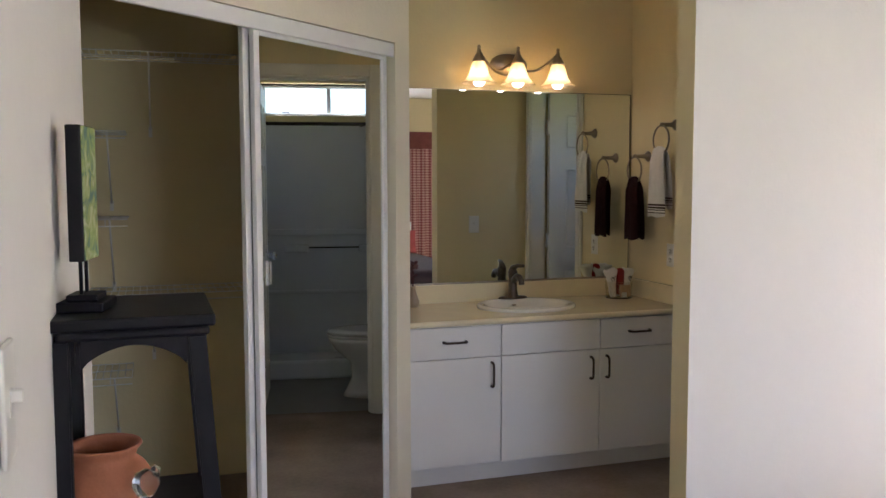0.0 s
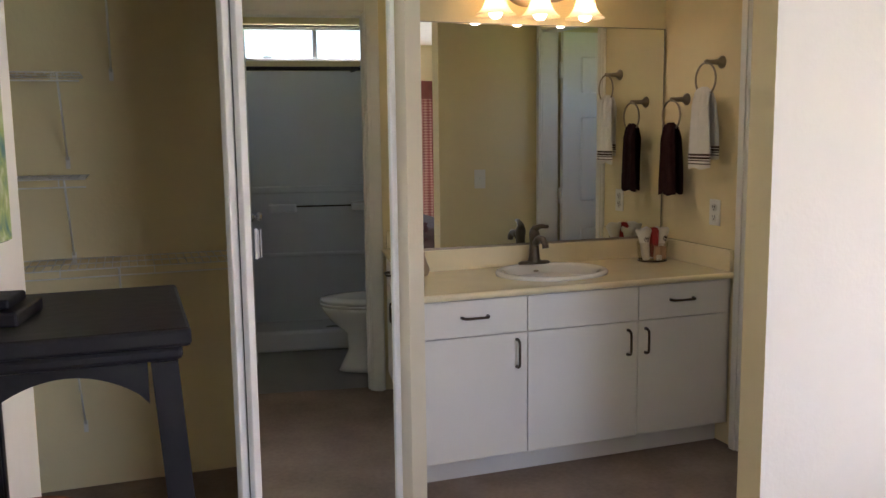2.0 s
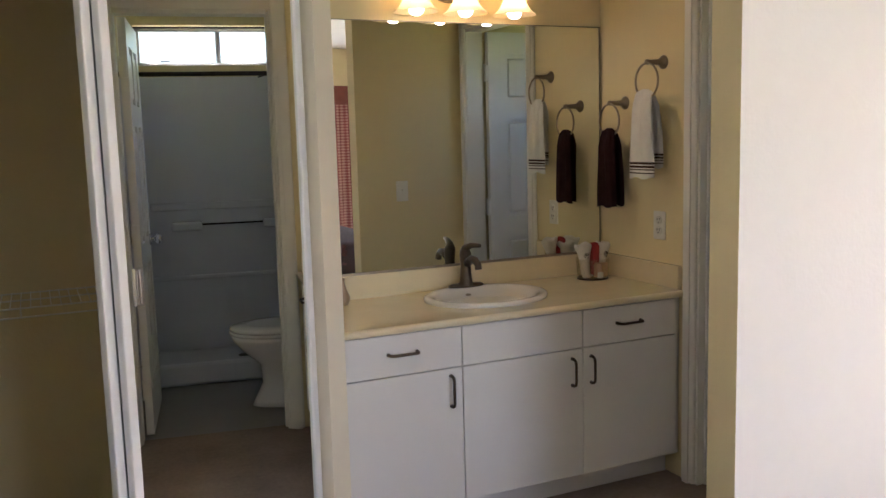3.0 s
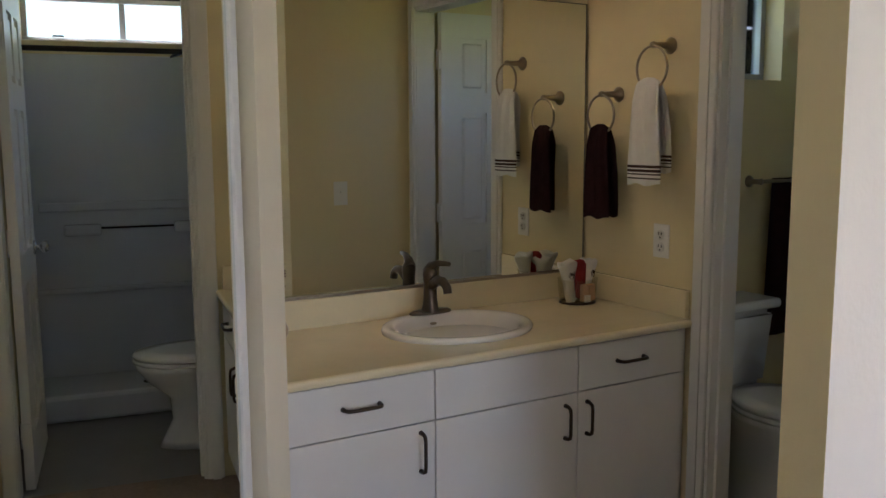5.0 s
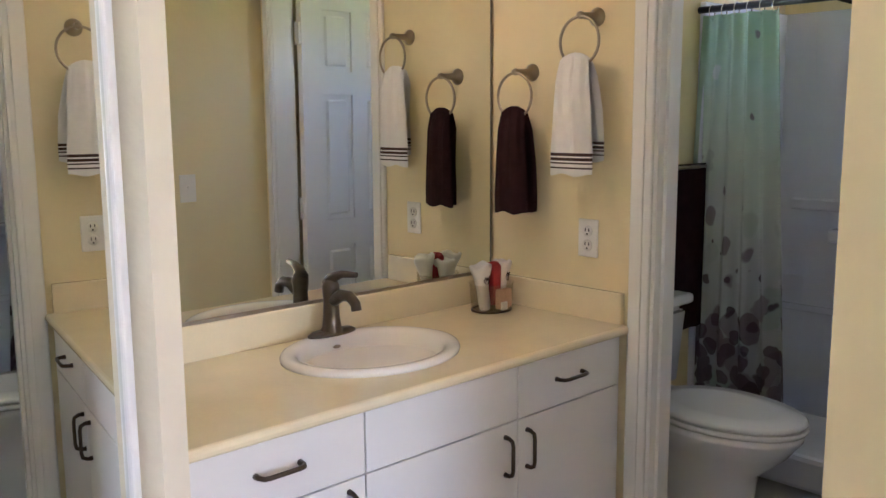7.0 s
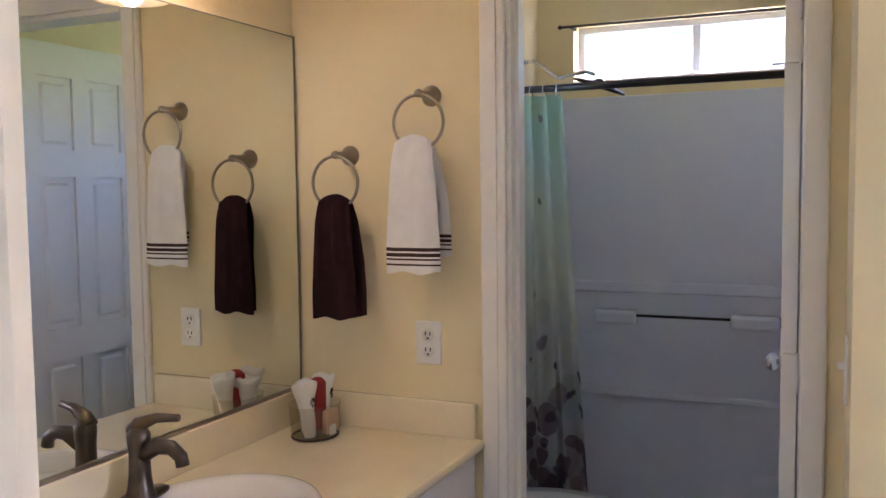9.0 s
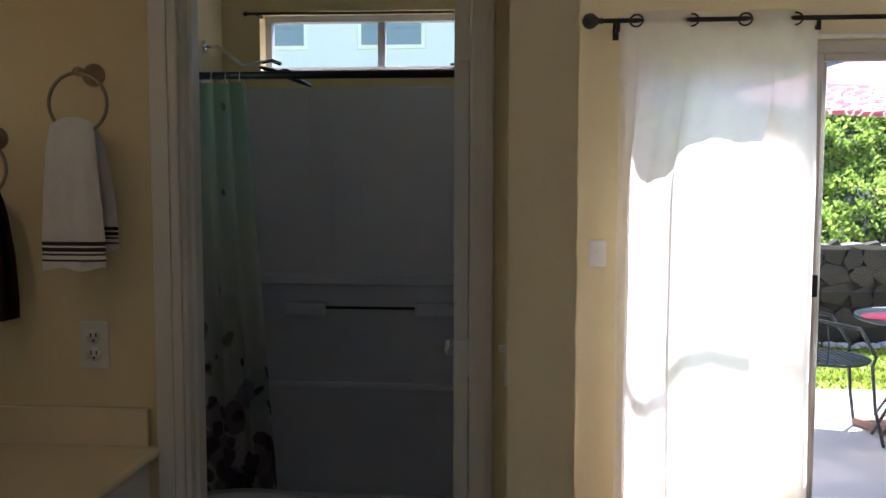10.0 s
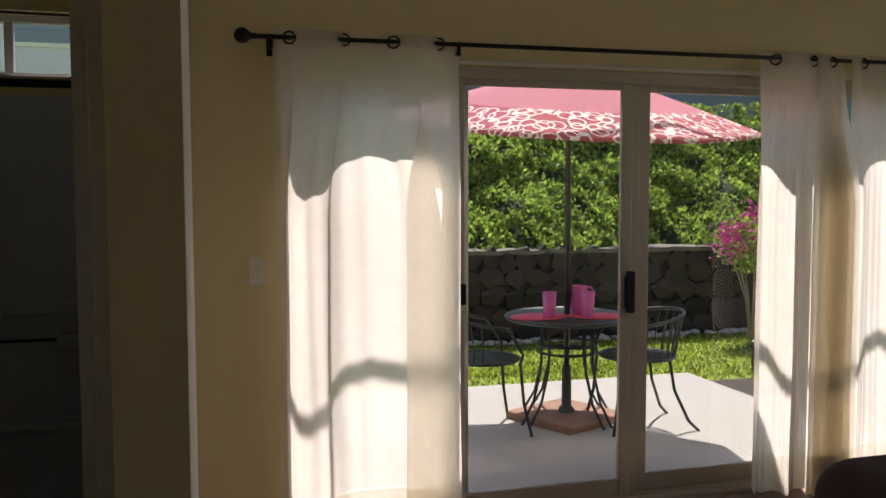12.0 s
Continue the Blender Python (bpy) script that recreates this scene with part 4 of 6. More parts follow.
def toilet(at):
    ob = empty("toilet", "white two-piece toilet with its lid closed", "toilet", at)
    # local: tank against y = 0, bowl towards -y
    bm = bmesh.new()
    box(bm, -0.205, -0.195, 0.40, 0.205, -0.015, 0.70)
    for v in bm.verts:
        if v.co.z < 0.5:
            v.co.x *= 0.86
            v.co.y = -0.1 + (v.co.y + 0.1) * 0.85
    bmesh.ops.bevel(bm, geom=bm.edges[:], offset=0.025, segments=4, affect="EDGES")
    for f in bm.faces:
        f.smooth = True
    part("tank", bm, M_TOILET, ob)
    bm = soft_box(-0.218, -0.208, 0.70, 0.218, -0.008, 0.738, 0.014, 3)
    part("tank_lid", bm, M_TOILET, ob)
    bm = bmesh.new()
    tube(bm, [(-0.15, -0.19, 0.64), (-0.15, -0.215, 0.64), (-0.09, -0.22, 0.632)], [0.012, 0.008, 0.006], 8)
    part("flush_lever", bm, M_CHROME, ob, "chrome flush lever")

    def oval(z, a, b, yc, flat):
        ring = []
        for k in range(40):
            t = k * 2 * math.pi / 40
            x, y = a * math.cos(t), b * math.sin(t)
            if y > 0:
                y *= flat
            ring.append((x, yc + y, z))
        return ring

    def loft(rings, cap0=True, cap1=True):
        bm = bmesh.new()
        vs = [[bm.verts.new(p) for p in r] for r in rings]
        for p, q in zip(vs, vs[1:]):
            for k in range(len(p)):
                f = bm.faces.new((p[k], p[(k + 1) % len(p)], q[(k + 1) % len(p)], q[k]))
                f.smooth = True
        if cap0:
            bm.faces.new(vs[0][::-1])
        if cap1:
            bm.faces.new(vs[-1])
        return bm

    part("bowl", loft([oval(0.0, 0.115, 0.27, -0.36, 0.9), oval(0.03, 0.105, 0.255, -0.36, 0.9), oval(0.12, 0.095, 0.22, -0.35, 0.95), oval(0.22, 0.105, 0.21, -0.37, 0.95), oval(0.30, 0.155, 0.25, -0.42, 0.9), oval(0.36, 0.182, 0.275, -0.44, 0.85), oval(0.385, 0.185, 0.28, -0.44, 0.85)]), M_TOILET, ob)
    part("rear_deck", soft_box(-0.17, -0.26, 0.30, 0.17, -0.03, 0.40, 0.02, 3), M_TOILET, ob)
    part("seat", loft([oval(0.388, 0.188, 0.285, -0.44, 0.8), oval(0.400, 0.192, 0.29, -0.44, 0.8), oval(0.405, 0.188, 0.285, -0.44, 0.8)]), M_TOILET, ob)
    part("lid", loft([oval(0.409, 0.186, 0.283, -0.44, 0.8), oval(0.422, 0.190, 0.288, -0.44, 0.8), oval(0.430, 0.180, 0.278, -0.44, 0.8), oval(0.434, 0.12, 0.2, -0.44, 0.8)]), M_TOILET, ob)
    return ob


toilet(pose(3.27, 4.448, -0.004))

tb = empty("towel_bar", "dark towel bar on the bathroom wall", "towel bar", pose(0, 0, 0))
bm = bmesh.new()
tube(bm, [(3.50, 4.40, 1.17), (3.99, 4.40, 1.17)], 0.008, 8)
part("bar", bm, M_NICKEL, tb)
for x in (3.52, 3.97):
    bm = bmesh.new()
    lathe(bm, [(0, 0), (0.024, 0), (0.022, 0.006), (0.010, 0.014), (0.010, 0.05), (0.013, 0.06), (0, 0.064)], seg=18, m=pose(x, 4.45, 1.17, 90, 0, 0))
    part("post", bm, M_NICKEL, tb)
bm = bmesh.new()
for s, y in ((0, 4.385), (1, 4.418)):
    grid = []
    for j in range(19):
        f = j / 18
        row = [bm.verts.new((3.60 + 0.30 * i / 20 + 0.012 * f * math.sin(i), y + (0.012 * (1 - f) if s == 0 else -0.012 * (1 - f)) * 1.2 + 0.004 * math.sin(i * 0.9 + f * 2), 1.182 - 0.64 * f)) for i in range(21)]
        grid.append(row)
    for j in range(18):
        for i in range(20):
            bm.faces.new((grid[j][i], grid[j][i + 1], grid[j + 1][i + 1], grid[j + 1][i])).smooth = True
single("bath_towel", bm, M_TOWB, "dark brown bath towel over the bar", "towel")


# ---- closet shelves ----
def wire_shelf(x0, x1, y0, y1, z, label, braces):
    ob = empty("wire_shelf", label, "shelf", pose(0, 0, 0), "closet shelves")
    for y, zz in ((y0, z), ((y0 + y1) / 2, z), (y1 - 0.004, z), (y0, z - 0.028)):
        bm = bmesh.new()
        tube(bm, [(x0, y, zz), (x1, y, zz)], 0.003, 6)
        part("long_wire", bm, M_WIRE, ob)
    bm = bmesh.new()
    n = int((x1 - x0) / 0.028)
    for k in range(n + 1):
        x = x0 + (x1 - x0) * k / n
        box(bm, x - 0.0013, y0, z + 0.001, x + 0.0013, y1 - 0.004, z + 0.0036)
        if k % 11 == 5:
            box(bm, x - 0.002, y0 - 0.002, z - 0.03, x + 0.002, y0 + 0.002, z + 0.003)
    tagged(part("cross_wires", bm, M_WIRE, ob), kind="stuff")
    for x in braces:
        bm = bmesh.new()
        tube(bm, [(x, y0 + 0.01, z - 0.004), (x, y1 - 0.008, z - 0.30)], 0.004, 6)
        box(bm, x - 0.008, y1 - 0.008, z - 0.335, x + 0.008, y1 - 0.001, z - 0.29)
        part("brace", bm, M_WIRE, ob)
    return ob


wire_shelf(-0.595, 1.27, 4.295, YV, 1.905, "white wire closet shelf across the top", (0.37, 1.0))
wire_shelf(-0.595, 1.27, 4.295, YV, 0.905, "white wire closet shelf at waist height", (0.36, 1.0))
for z in (1.58, 1.22, 0.56):
    wire_shelf(-0.595, 0.27, 4.295, YV, z, "short white wire closet shelf", (0.20,))

# ---- plant stand by the side wall, with art and pot ----
SX0, SX1, SY0, SY1, SZ = 0.190, 0.468, 2.078, 2.40, 1.142
stand = empty("plant_stand", "tall black-stained wooden stand with splayed legs", "side table", pose(0, 0, 0))
part("top", soft_box(SX0, SY0, SZ - 0.022, SX1, SY1, SZ, 0.005), M_STAND, stand)
part("moulding", soft_box(SX0 + 0.010, SY0 + 0.010, SZ - 0.040, SX1 - 0.010, SY1 - 0.010, SZ - 0.022, 0.006), M_STAND, stand)
LT = 0.031


def splayed_leg(sx, sy):
    bm = bmesh.new()
    xt, yt = (SX0 + 0.001 if sx < 0 else SX1 - 0.016 - LT), (SY0 + 0.018 if sy < 0 else SY1 - 0.018 - LT)
    ox, oy = (0.0 if sx < 0 else 0.072), 0.04 * sy
    for z, k in ((SZ - 0.04, 0), (0.0, 1)):
        for a, b in ((0, 0), (LT, 0), (LT, LT), (0, LT)):
            bm.verts.new((xt + a + ox * k, yt + b + oy * k, z))
    bm.verts.ensure_lookup_table()
    v = bm.verts
    for q in ((0, 1, 2, 3), (7, 6, 5, 4), (0, 4, 5, 1), (1, 5, 6, 2), (2, 6, 7, 3), (3, 7, 4, 0)):
        bm.faces.new([v[i] for i in q])
    bmesh.ops.bevel(bm, geom=bm.edges[:], offset=0.003, segments=2, affect="EDGES")
    return bm


for sx in (-1, 1):
    for sy in (-1, 1):
        part("leg", splayed_leg(sx, sy), M_STAND, stand)


def apron(along, fixed, a0, a1):
    """A rail with an arched lower edge."""
    bm = bmesh.new()
    n, t = 16, 0.016
    cols = []
    for k in range(n + 1):
        f = k / n
        u = a0 + (a1 - a0) * f
        zb = SZ - 0.092 + 0.040 * math.sin(f * math.pi) ** 0.7
        c = []
        for o in (0, t):
            for z in (SZ - 0.04, zb):
                c.append(bm.verts.new((u, fixed + o, z) if along == "x" else (fixed + o, u, z)))
        cols.append(c)
    for p, q in zip(cols, cols[1:]):
        for a, b in ((0, 1), (1, 3), (3, 2), (2, 0)):
            bm.faces.new((p[a], p[b], q[b], q[a]))
    bm.faces.new([cols[0][i] for i in (0, 1, 3, 2)])
    bm.faces.new([cols[-1][i] for i in (2, 3, 1, 0)])
    return bm


for yy in (SY0 + 0.022, SY1 - 0.038):
    part("apron", apron("x", yy, SX0 + 0.05, SX1 - 0.05), M_STAND, stand)
for xx in (SX0 + 0.022, SX1 - 0.038):
    part("apron", apron("y", xx, SY0 + 0.05, SY1 - 0.05), M_STAND, stand)
SHELF = 0.752
part("shelf", soft_box(SX0 + 0.012, SY0 + 0.006, SHELF - 0.022, SX1 + 0.004, SY1 - 0.006, SHELF, 0.004), M_STAND, stand)
part("shelf", soft_box(SX0 + 0.012, SY0 + 0.0, 0.25, SX1 + 0.036, SY1 - 0.0, 0.272, 0.004), M_STAND, stand)

art = empty("art_panel", "small abstract painting in black on a two-rod stand", "painting", pose(0.245, 2.22, SZ, 0, 0, -10))
part("base", soft_box(-0.042, -0.055, 0.0, 0.042, 0.055, 0.018, 0.003), M_STAND, art)
part("base_step", soft_box(-0.028, -0.036, 0.018, 0.028, 0.036, 0.030, 0.003), M_STAND, art)
for y in (-0.02, 0.02):
    bm = bmesh.new()
    tube(bm, [(-0.004, y, 0.028), (-0.004, y, 0.10)], 0.0035, 8)
    part("rod", bm, M_STAND, art)
part("frame", soft_box(-0.016, -0.050, 0.092, 0.010, 0.050, 0.338, 0.002), M_STAND, art)
M_ART = bpy.data.materials.new("abstract_green_painting")
M_ART.use_nodes = True
nt = M_ART.node_tree
tc = nt.nodes.new("ShaderNodeTexCoord")
nz = nt.nodes.new("ShaderNodeTexNoise")
nz.inputs["Scale"].default_value = 22
nz.inputs["Detail"].default_value = 8
nz.inputs["Distortion"].default_value = 1.2
nt.links.new(tc.outputs["Object"], nz.inputs["Vector"])
cr = nt.nodes.new("ShaderNodeValToRGB")
cr.color_ramp.elements[0].position, cr.color_ramp.elements[0].color = 0.34, (0.05, 0.16, 0.16, 1)
cr.color_ramp.elements[1].position, cr.color_ramp.elements[1].color = 0.66, (0.60, 0.62, 0.40, 1)
k = cr.color_ramp.elements.new(0.5)
k.color = (0.30, 0.38, 0.12, 1)
nt.links.new(nz.outputs["Fac"], cr.inputs[0])
nt.links.new(cr.outputs[0], bsdf(M_ART).inputs["Base Color"])
bsdf(M_ART).inputs["Roughness"].default_value = 0.5
part("canvas", soft_box(0.0105, -0.048, 0.094, 0.013, 0.048, 0.336, 0.0008), M_ART, art, "blue, green and yellow abstract canvas")

bm = bmesh.new()
lathe(bm, [(0, 0), (0.050, 0.0), (0.076, 0.018), (0.091, 0.045), (0.090, 0.062), (0.072, 0.092), (0.055, 0.108), (0.059, 0.120), (0.068, 0.131), (0.066, 0.135), (0.058, 0.130), (0.051, 0.108), (0.061, 0.090), (0.071, 0.062), (0.055, 0.02), (0, 0.012)], (0.268, 2.21, SHELF), seg=40)
single("clay_pot", bm, M_TERRA, "round terracotta pot with a flared rim on the stand's shelf", "pot")
M_CRYST = glass("crystal", (0.95, 0.96, 0.97), 0.0)
fig = bmesh.new()
lathe(fig, [(0, 0), (0.026, 0), (0.026, 0.010), (0.014, 0.022), (0.020, 0.044), (0.013, 0.058), (0, 0.058)], (0.340, 2.105, SHELF), seg=14)
lathe(fig, [(0, 0.056), (0.016, 0.062), (0.026, 0.082), (0.020, 0.102), (0, 0.112)], (0.341, 2.105, SHELF), seg=9)
lathe(fig, [(0, 0.090), (0.008, 0.096), (0.009, 0.110), (0, 0.118)], (0.358, 2.105, SHELF), seg=7)
crystal_mat = bpy.data.materials.new("cut_crystal")
crystal_mat.use_nodes = True
bsdf(crystal_mat).inputs["Transmission Weight"].default_value = 1.0
bsdf(crystal_mat).inputs["Roughness"].default_value = 0.02
bsdf(crystal_mat).inputs["IOR"].default_value = 1.5
single("crystal_figure", fig, crystal_mat, "clear cut-glass figurine beside the clay pot", "figurine")

# ---- patio door ----
door = empty("door_2", "four-panel sliding glass patio door in pale aluminium", "patio door", pose(XG, 0, 0))
door["kind"] = "structure"
DY0, DY1, DH = -0.67, 2.72, 1.98
fr = 0.035
for n, a in (("head_frame", (0.03, DY0, DH - 0.055, 0.14, DY1, DH)), ("sill_track", (0.004, DY0, -0.085, 0.149, DY1, -0.045)), ("side_frame", (0.03, DY0, -0.045, 0.14, DY0 + fr, DH - 0.055)), ("side_frame", (0.03, DY1 - fr, -0.045, 0.14, DY1, DH - 0.055))):
    part(n, soft_box(*a, 0.004), M_ALU, door)
bm = bmesh.new()
for x in (0.05, 0.085, 0.12):
    box(bm, x, DY0 + fr, -0.045, x + 0.006, DY1 - fr, -0.036)
part("track_ribs", bm, M_ALU, door)


def glass_panel(y0, y1, x):
    """One leaf with stiles, rails and its pane."""
    st, t = 0.055, 0.03
    leaf = part("leaf", soft_box(x, y0, -0.038, x + t, y0 + st, DH - 0.05, 0.004), M_ALU, door)
    part("stile", soft_box(x, y1 - st, -0.038, x + t, y1, DH - 0.05, 0.004), M_ALU, leaf)
    part("bottom_rail", soft_box(x + 0.001, y0 + st, -0.038, x + t - 0.001, y1 - st, 0.045, 0.004), M_ALU, leaf)
    part("top_rail", soft_box(x + 0.001, y0 + st, DH - 0.085, x + t - 0.001, y1 - st, DH - 0.05, 0.004), M_ALU, leaf)
    p = part("pane", b1(x + 0.013, y0 + st - 0.005, 0.025, x + 0.017, y1 - st + 0.005, DH - 0.08), M_GLASS, leaf)
    p.visible_shadow = False
    return leaf


glass_panel(1.90, 2.685, 0.095)
mid = glass_panel(1.105, 1.985, 0.05)
glass_panel(0.15, 1.045, 0.095)
glass_panel(-0.635, 0.20, 0.05)
part("centre_stile", soft_box(0.084, 1.047, -0.038, 0.124, 1.103, DH - 0.05, 0.004), M_ALU, door)
bm = soft_box(0.014, 1.100, 0.850, 0.05, 1.135, 1.048, 0.008, 3)
box(bm, 0.03, 1.094, 0.872, 0.05, 1.142, 1.026)
part("pull_handle", bm, M_BLACK, mid, "black moulded pull handle")
part("lock_body", soft_box(0.026, 1.930, 0.918, 0.05, 1.966, 1.012, 0.006, 3), M_BLACK, mid, "black lock body")

single("trim_patio_head", soft_box(XG - 0.010, -0.70, 1.983, XG + 0.001, 2.75, 1.998, 0.003), M_TRIM, "thin pale trim along the patio door head", "trim", kind="structure")

# ---- rod and curtains ----
RZ = 2.045
RX = XG - 0.085
rodset = empty("curtain_rod", "dark bronze curtain rod with ball finial", "curtain rod", pose(RX, 0, RZ))
bm = bmesh.new()
tube(bm, [(0, 2.86, 0), (0, -1.0, 0.012)], 0.0095, 12)
part("pole", bm, M_ROD, rodset)
bm = bmesh.new()
lathe(bm, [(0, -0.04), (0.009, -0.038), (0.014, -0.03), (0.009, -0.022), (0.017, -0.012), (0.03, 0.004), (0.033, 0.02), (0.026, 0.038), (0.010, 0.048), (0, 0.05)], seg=22, m=pose(0, 2.88, 0, -90, 0, 0))
part("finial", bm, M_ROD, rodset)
for y in (2.785, 2.0, -0.62):
    bm = soft_box(-0.006, y - 0.008, -0.045, 0.006, y + 0.008, 0.004, 0.002)
    box(bm, 0.0, y - 0.007, -0.04, 0.086, y + 0.007, -0.026)
    box(bm, 0.080, y - 0.012, -0.065, 0.086, y + 0.012, 0.015)
    part("bracket", bm, M_ROD, rodset)


def spline(table, u):
    """Smooth (y, x) on a table of (u, y, x) rows."""
    k = max(i for i in range(len(table) - 1) if table[i][0] <= u + 1e-9)
    (u0, *p1), (u1, *p2) = table[k], table[k + 1]
    p0, p3 = table[max(k - 1, 0)][1:], table[min(k + 2, len(table) - 1)][1:]
    t = (u - u0) / (u1 - u0)
    return [0.5 * (2 * b + (c - a) * t + (2 * a - 5 * b + 4 * c - d) * t * t + (3 * b - a - 3 * c + d) * t ** 3) for a, b, c, d in zip(p0, p1, p2, p3)]


def grommet_curtain(name, y0, y1, rings, table, z0, seed, label, sign=1):
    """A grommet-topped sheer panel: woven over the rod between its rings above, hanging in the folds of the table below."""
    ob = empty(name, label, "curtain", pose(RX, 0, 0), "patio curtains")
    ztop = RZ + 0.035
    rg = random.Random(seed)
    ph = [rg.uniform(0, 6.28) for _ in range(6)]
    nu, nz = 320, 44
    marks = sorted([y0 - 0.04, *rings, y1 + 0.04])

    def weave(y):
        k = max(i for i in range(len(marks) - 1) if marks[i] <= y + 1e-9)
        return (1 if k % 2 else -1) * sign * 0.026 * math.sin(math.pi * (y - marks[k]) / (marks[k + 1] - marks[k]))

    bm = bmesh.new()
    rows = []
    for j in range(nz + 1):
        f = j / nz
        k = min(1, max(0, f - 0.03) * 3.0)
        k = k * k * (3 - 2 * k)
        row = []
        for i in range(nu + 1):
            u = i / nu
            yt = y0 + (y1 - y0) * u
            yl, xl = spline(table, u)
            ripple = 0.0035 * math.sin(u * 41 + 2 * math.sin(u * 9 + ph[0]) + ph[1] + f * 1.6) + 0.0016 * math.sin(u * 103 + ph[2] + 3 * f) + 0.0022 * math.sin(f * 17 + u * 13 + ph[3]) * f
            hem = 0.010 * math.sin(u * 23 + ph[4]) if j == nz else 0
            row.append(bm.verts.new((weave(yt) * (1 - k) + (xl + ripple) * k, yt + (yl - yt) * k + 0.004 * math.sin(f * 9 + u * 20 + ph[5]) * f, ztop + (z0 - ztop) * f + hem)))
        rows.append(row)
    for j in range(nz):
        for i in range(nu):
            bm.faces.new((rows[j][i], rows[j][i + 1], rows[j + 1][i + 1], rows[j + 1][i])).smooth = True
    fold = bmesh.new()
    band = [[fold.verts.new(v.co + Vector((0.003, 0, 0))) for v in row] for row in rows[-5:]]
    for a, b in zip(band, band[1:]):
        for i in range(nu):
            fold.faces.new((a[i], a[i + 1], b[i + 1], b[i])).smooth = True
    head = bmesh.new()
    band = [[head.verts.new(v.co + Vector((0.003, 0, 0))) for v in row] for row in rows[:3]]
    for a, b in zip(band, band[1:]):
        for i in range(nu):
            head.faces.new((a[i], a[i + 1], b[i + 1], b[i])).smooth = True
    part("cloth", bm, M_SHEER, ob)
    part("bottom_hem", fold, M_SHEER, ob)
    part("header_hem", head, M_SHEER, ob)
    for y in rings:
        g = bmesh.new()
        tube(g, [(0.024 * math.cos(c * math.pi / 10) * 0.35, y + 0.024 * math.cos(c * math.pi / 10), RZ + 0.024 * math.sin(c * math.pi / 10)) for c in range(20)], 0.0042, 6, closed=True)
        part("grommet", g, M_ROD, ob, "dark metal grommet")
    return ob


WIDE = ((0.0, 1.995, -0.010), (0.09, 2.10, -0.035), (0.18, 2.235, -0.015), (0.26, 2.12, 0.012), (0.33, 2.05, 0.03), (0.42, 2.20, 0.045), (0.46, 2.27, 0.035), (0.53, 2.40, 0.05), (0.62, 2.54, 0.012), (0.66, 2.575, -0.03), (0.74, 2.66, -0.055), (0.80, 2.705, -0.035), (0.86, 2.735, 0.02), (0.90, 2.715, 0.035), (0.95, 2.75, 0.02), (1.0, 2.775, 0.0))
grommet_curtain("sheer_curtain", 1.995, 2.775, (2.089, 2.284, 2.492, 2.712), WIDE, -0.045, 4, "cream sheer grommet curtain drawn to the wall side", -1)
EDGE = ((0.0, 0.20, -0.03), (0.12, 0.31, 0.00), (0.22, 0.27, 0.02), (0.34, 0.30, -0.02), (0.5, 0.36, -0.045), (0.72, 0.43, 0.02), (0.86, 0.485, 0.035), (1.0, 0.495, 0.0))
grommet_curtain("sheer_curtain", 0.16, 0.50, (0.228, 0.435), EDGE, -0.045, 9, "cream sheer grommet curtain panel at the patio door", -1)
PLEAT = tuple((k / 12, (-0.035, 0.155)[k % 2] * 1.0 + 0.13 * k / 12, -0.045 - 0.006 * k + 0.012 * (k % 3)) for k in range(13))
grommet_curtain("sheer_curtain", 0.025, 0.215, (0.12,), PLEAT, -0.045, 17, "cream sheer grommet curtain gathered in tight folds", -1)
FAR = ((0.0, -0.68, 0.0), (0.15, -0.60, 0.03), (0.3, -0.52, -0.02), (0.5, -0.36, 0.035), (0.7, -0.20, 0.045), (0.85, -0.10, 0.0), (0.93, -0.06, -0.02), (1.0, -0.01, 0.01))
grommet_curtain("sheer_curtain", -0.66, 0.02, (-0.53, -0.31, -0.06), FAR, -0.045, 13, "cream sheer grommet curtain panel beside the folds", -1)

# ---- bed, only its corner shows ----
bed = empty("bed", "bed corner under dark plum bedding", "bed", pose(0, 0, 0))
bm = soft_box(1.25, -1.1, 0.26, 3.28, 1.15, 0.55, 0.12, 6)
for v in bm.verts:
    v.co.z += 0.02 * noise.noise(v.co * 3)
for f in bm.faces:
    f.smooth = True
part("bedspread", bm, M_BED, bed)
part("bed_base", soft_box(1.33, -1.0, 0.0, 3.20, 1.08, 0.28, 0.02), M_STAND, bed)



def pillow(at, mat, label, w=0.44, h=0.36, t=0.13):
    bm = bmesh.new()
    n = 14
    rows = {}
    for side in (-1, 1):
        for i in range(n + 1):
            for j in range(n + 1):
                u, v = i / n * 2 - 1, j / n * 2 - 1
                puff = ((1 - u * u) * (1 - v * v)) ** 0.45
                rows[side, i, j] = bm.verts.new((u * w / 2 * (1 - 0.06 * (1 - v * v)), side * t / 2 * puff, (v + 1) * h / 2 * (1 - 0.03 * (1 - u * u))))
        for i in range(n):
            for j in range(n):
                q = [rows[side, i, j], rows[side, i + 1, j], rows[side, i + 1, j + 1], rows[side, i, j + 1]]
                bm.faces.new(q if side < 0 else q[::-1]).smooth = True
    bmesh.ops.remove_doubles(bm, verts=bm.verts[:], dist=1e-5)
    return single("pillow", bm, mat, label, "pillow", at)


pillow(pose(3.00, -0.90, 0.545, 14, 0, 0), M_TOWW, "plain white pillow standing on the bed")
pillow(pose(3.03, -0.72, 0.545, 20, 0, 8), material("red_woven_cushion", (0.32, 0.05, 0.05), 0.9, vary=0.25, scale=16), "dark red cushion leaning on the white pillow", 0.34, 0.28, 0.11)

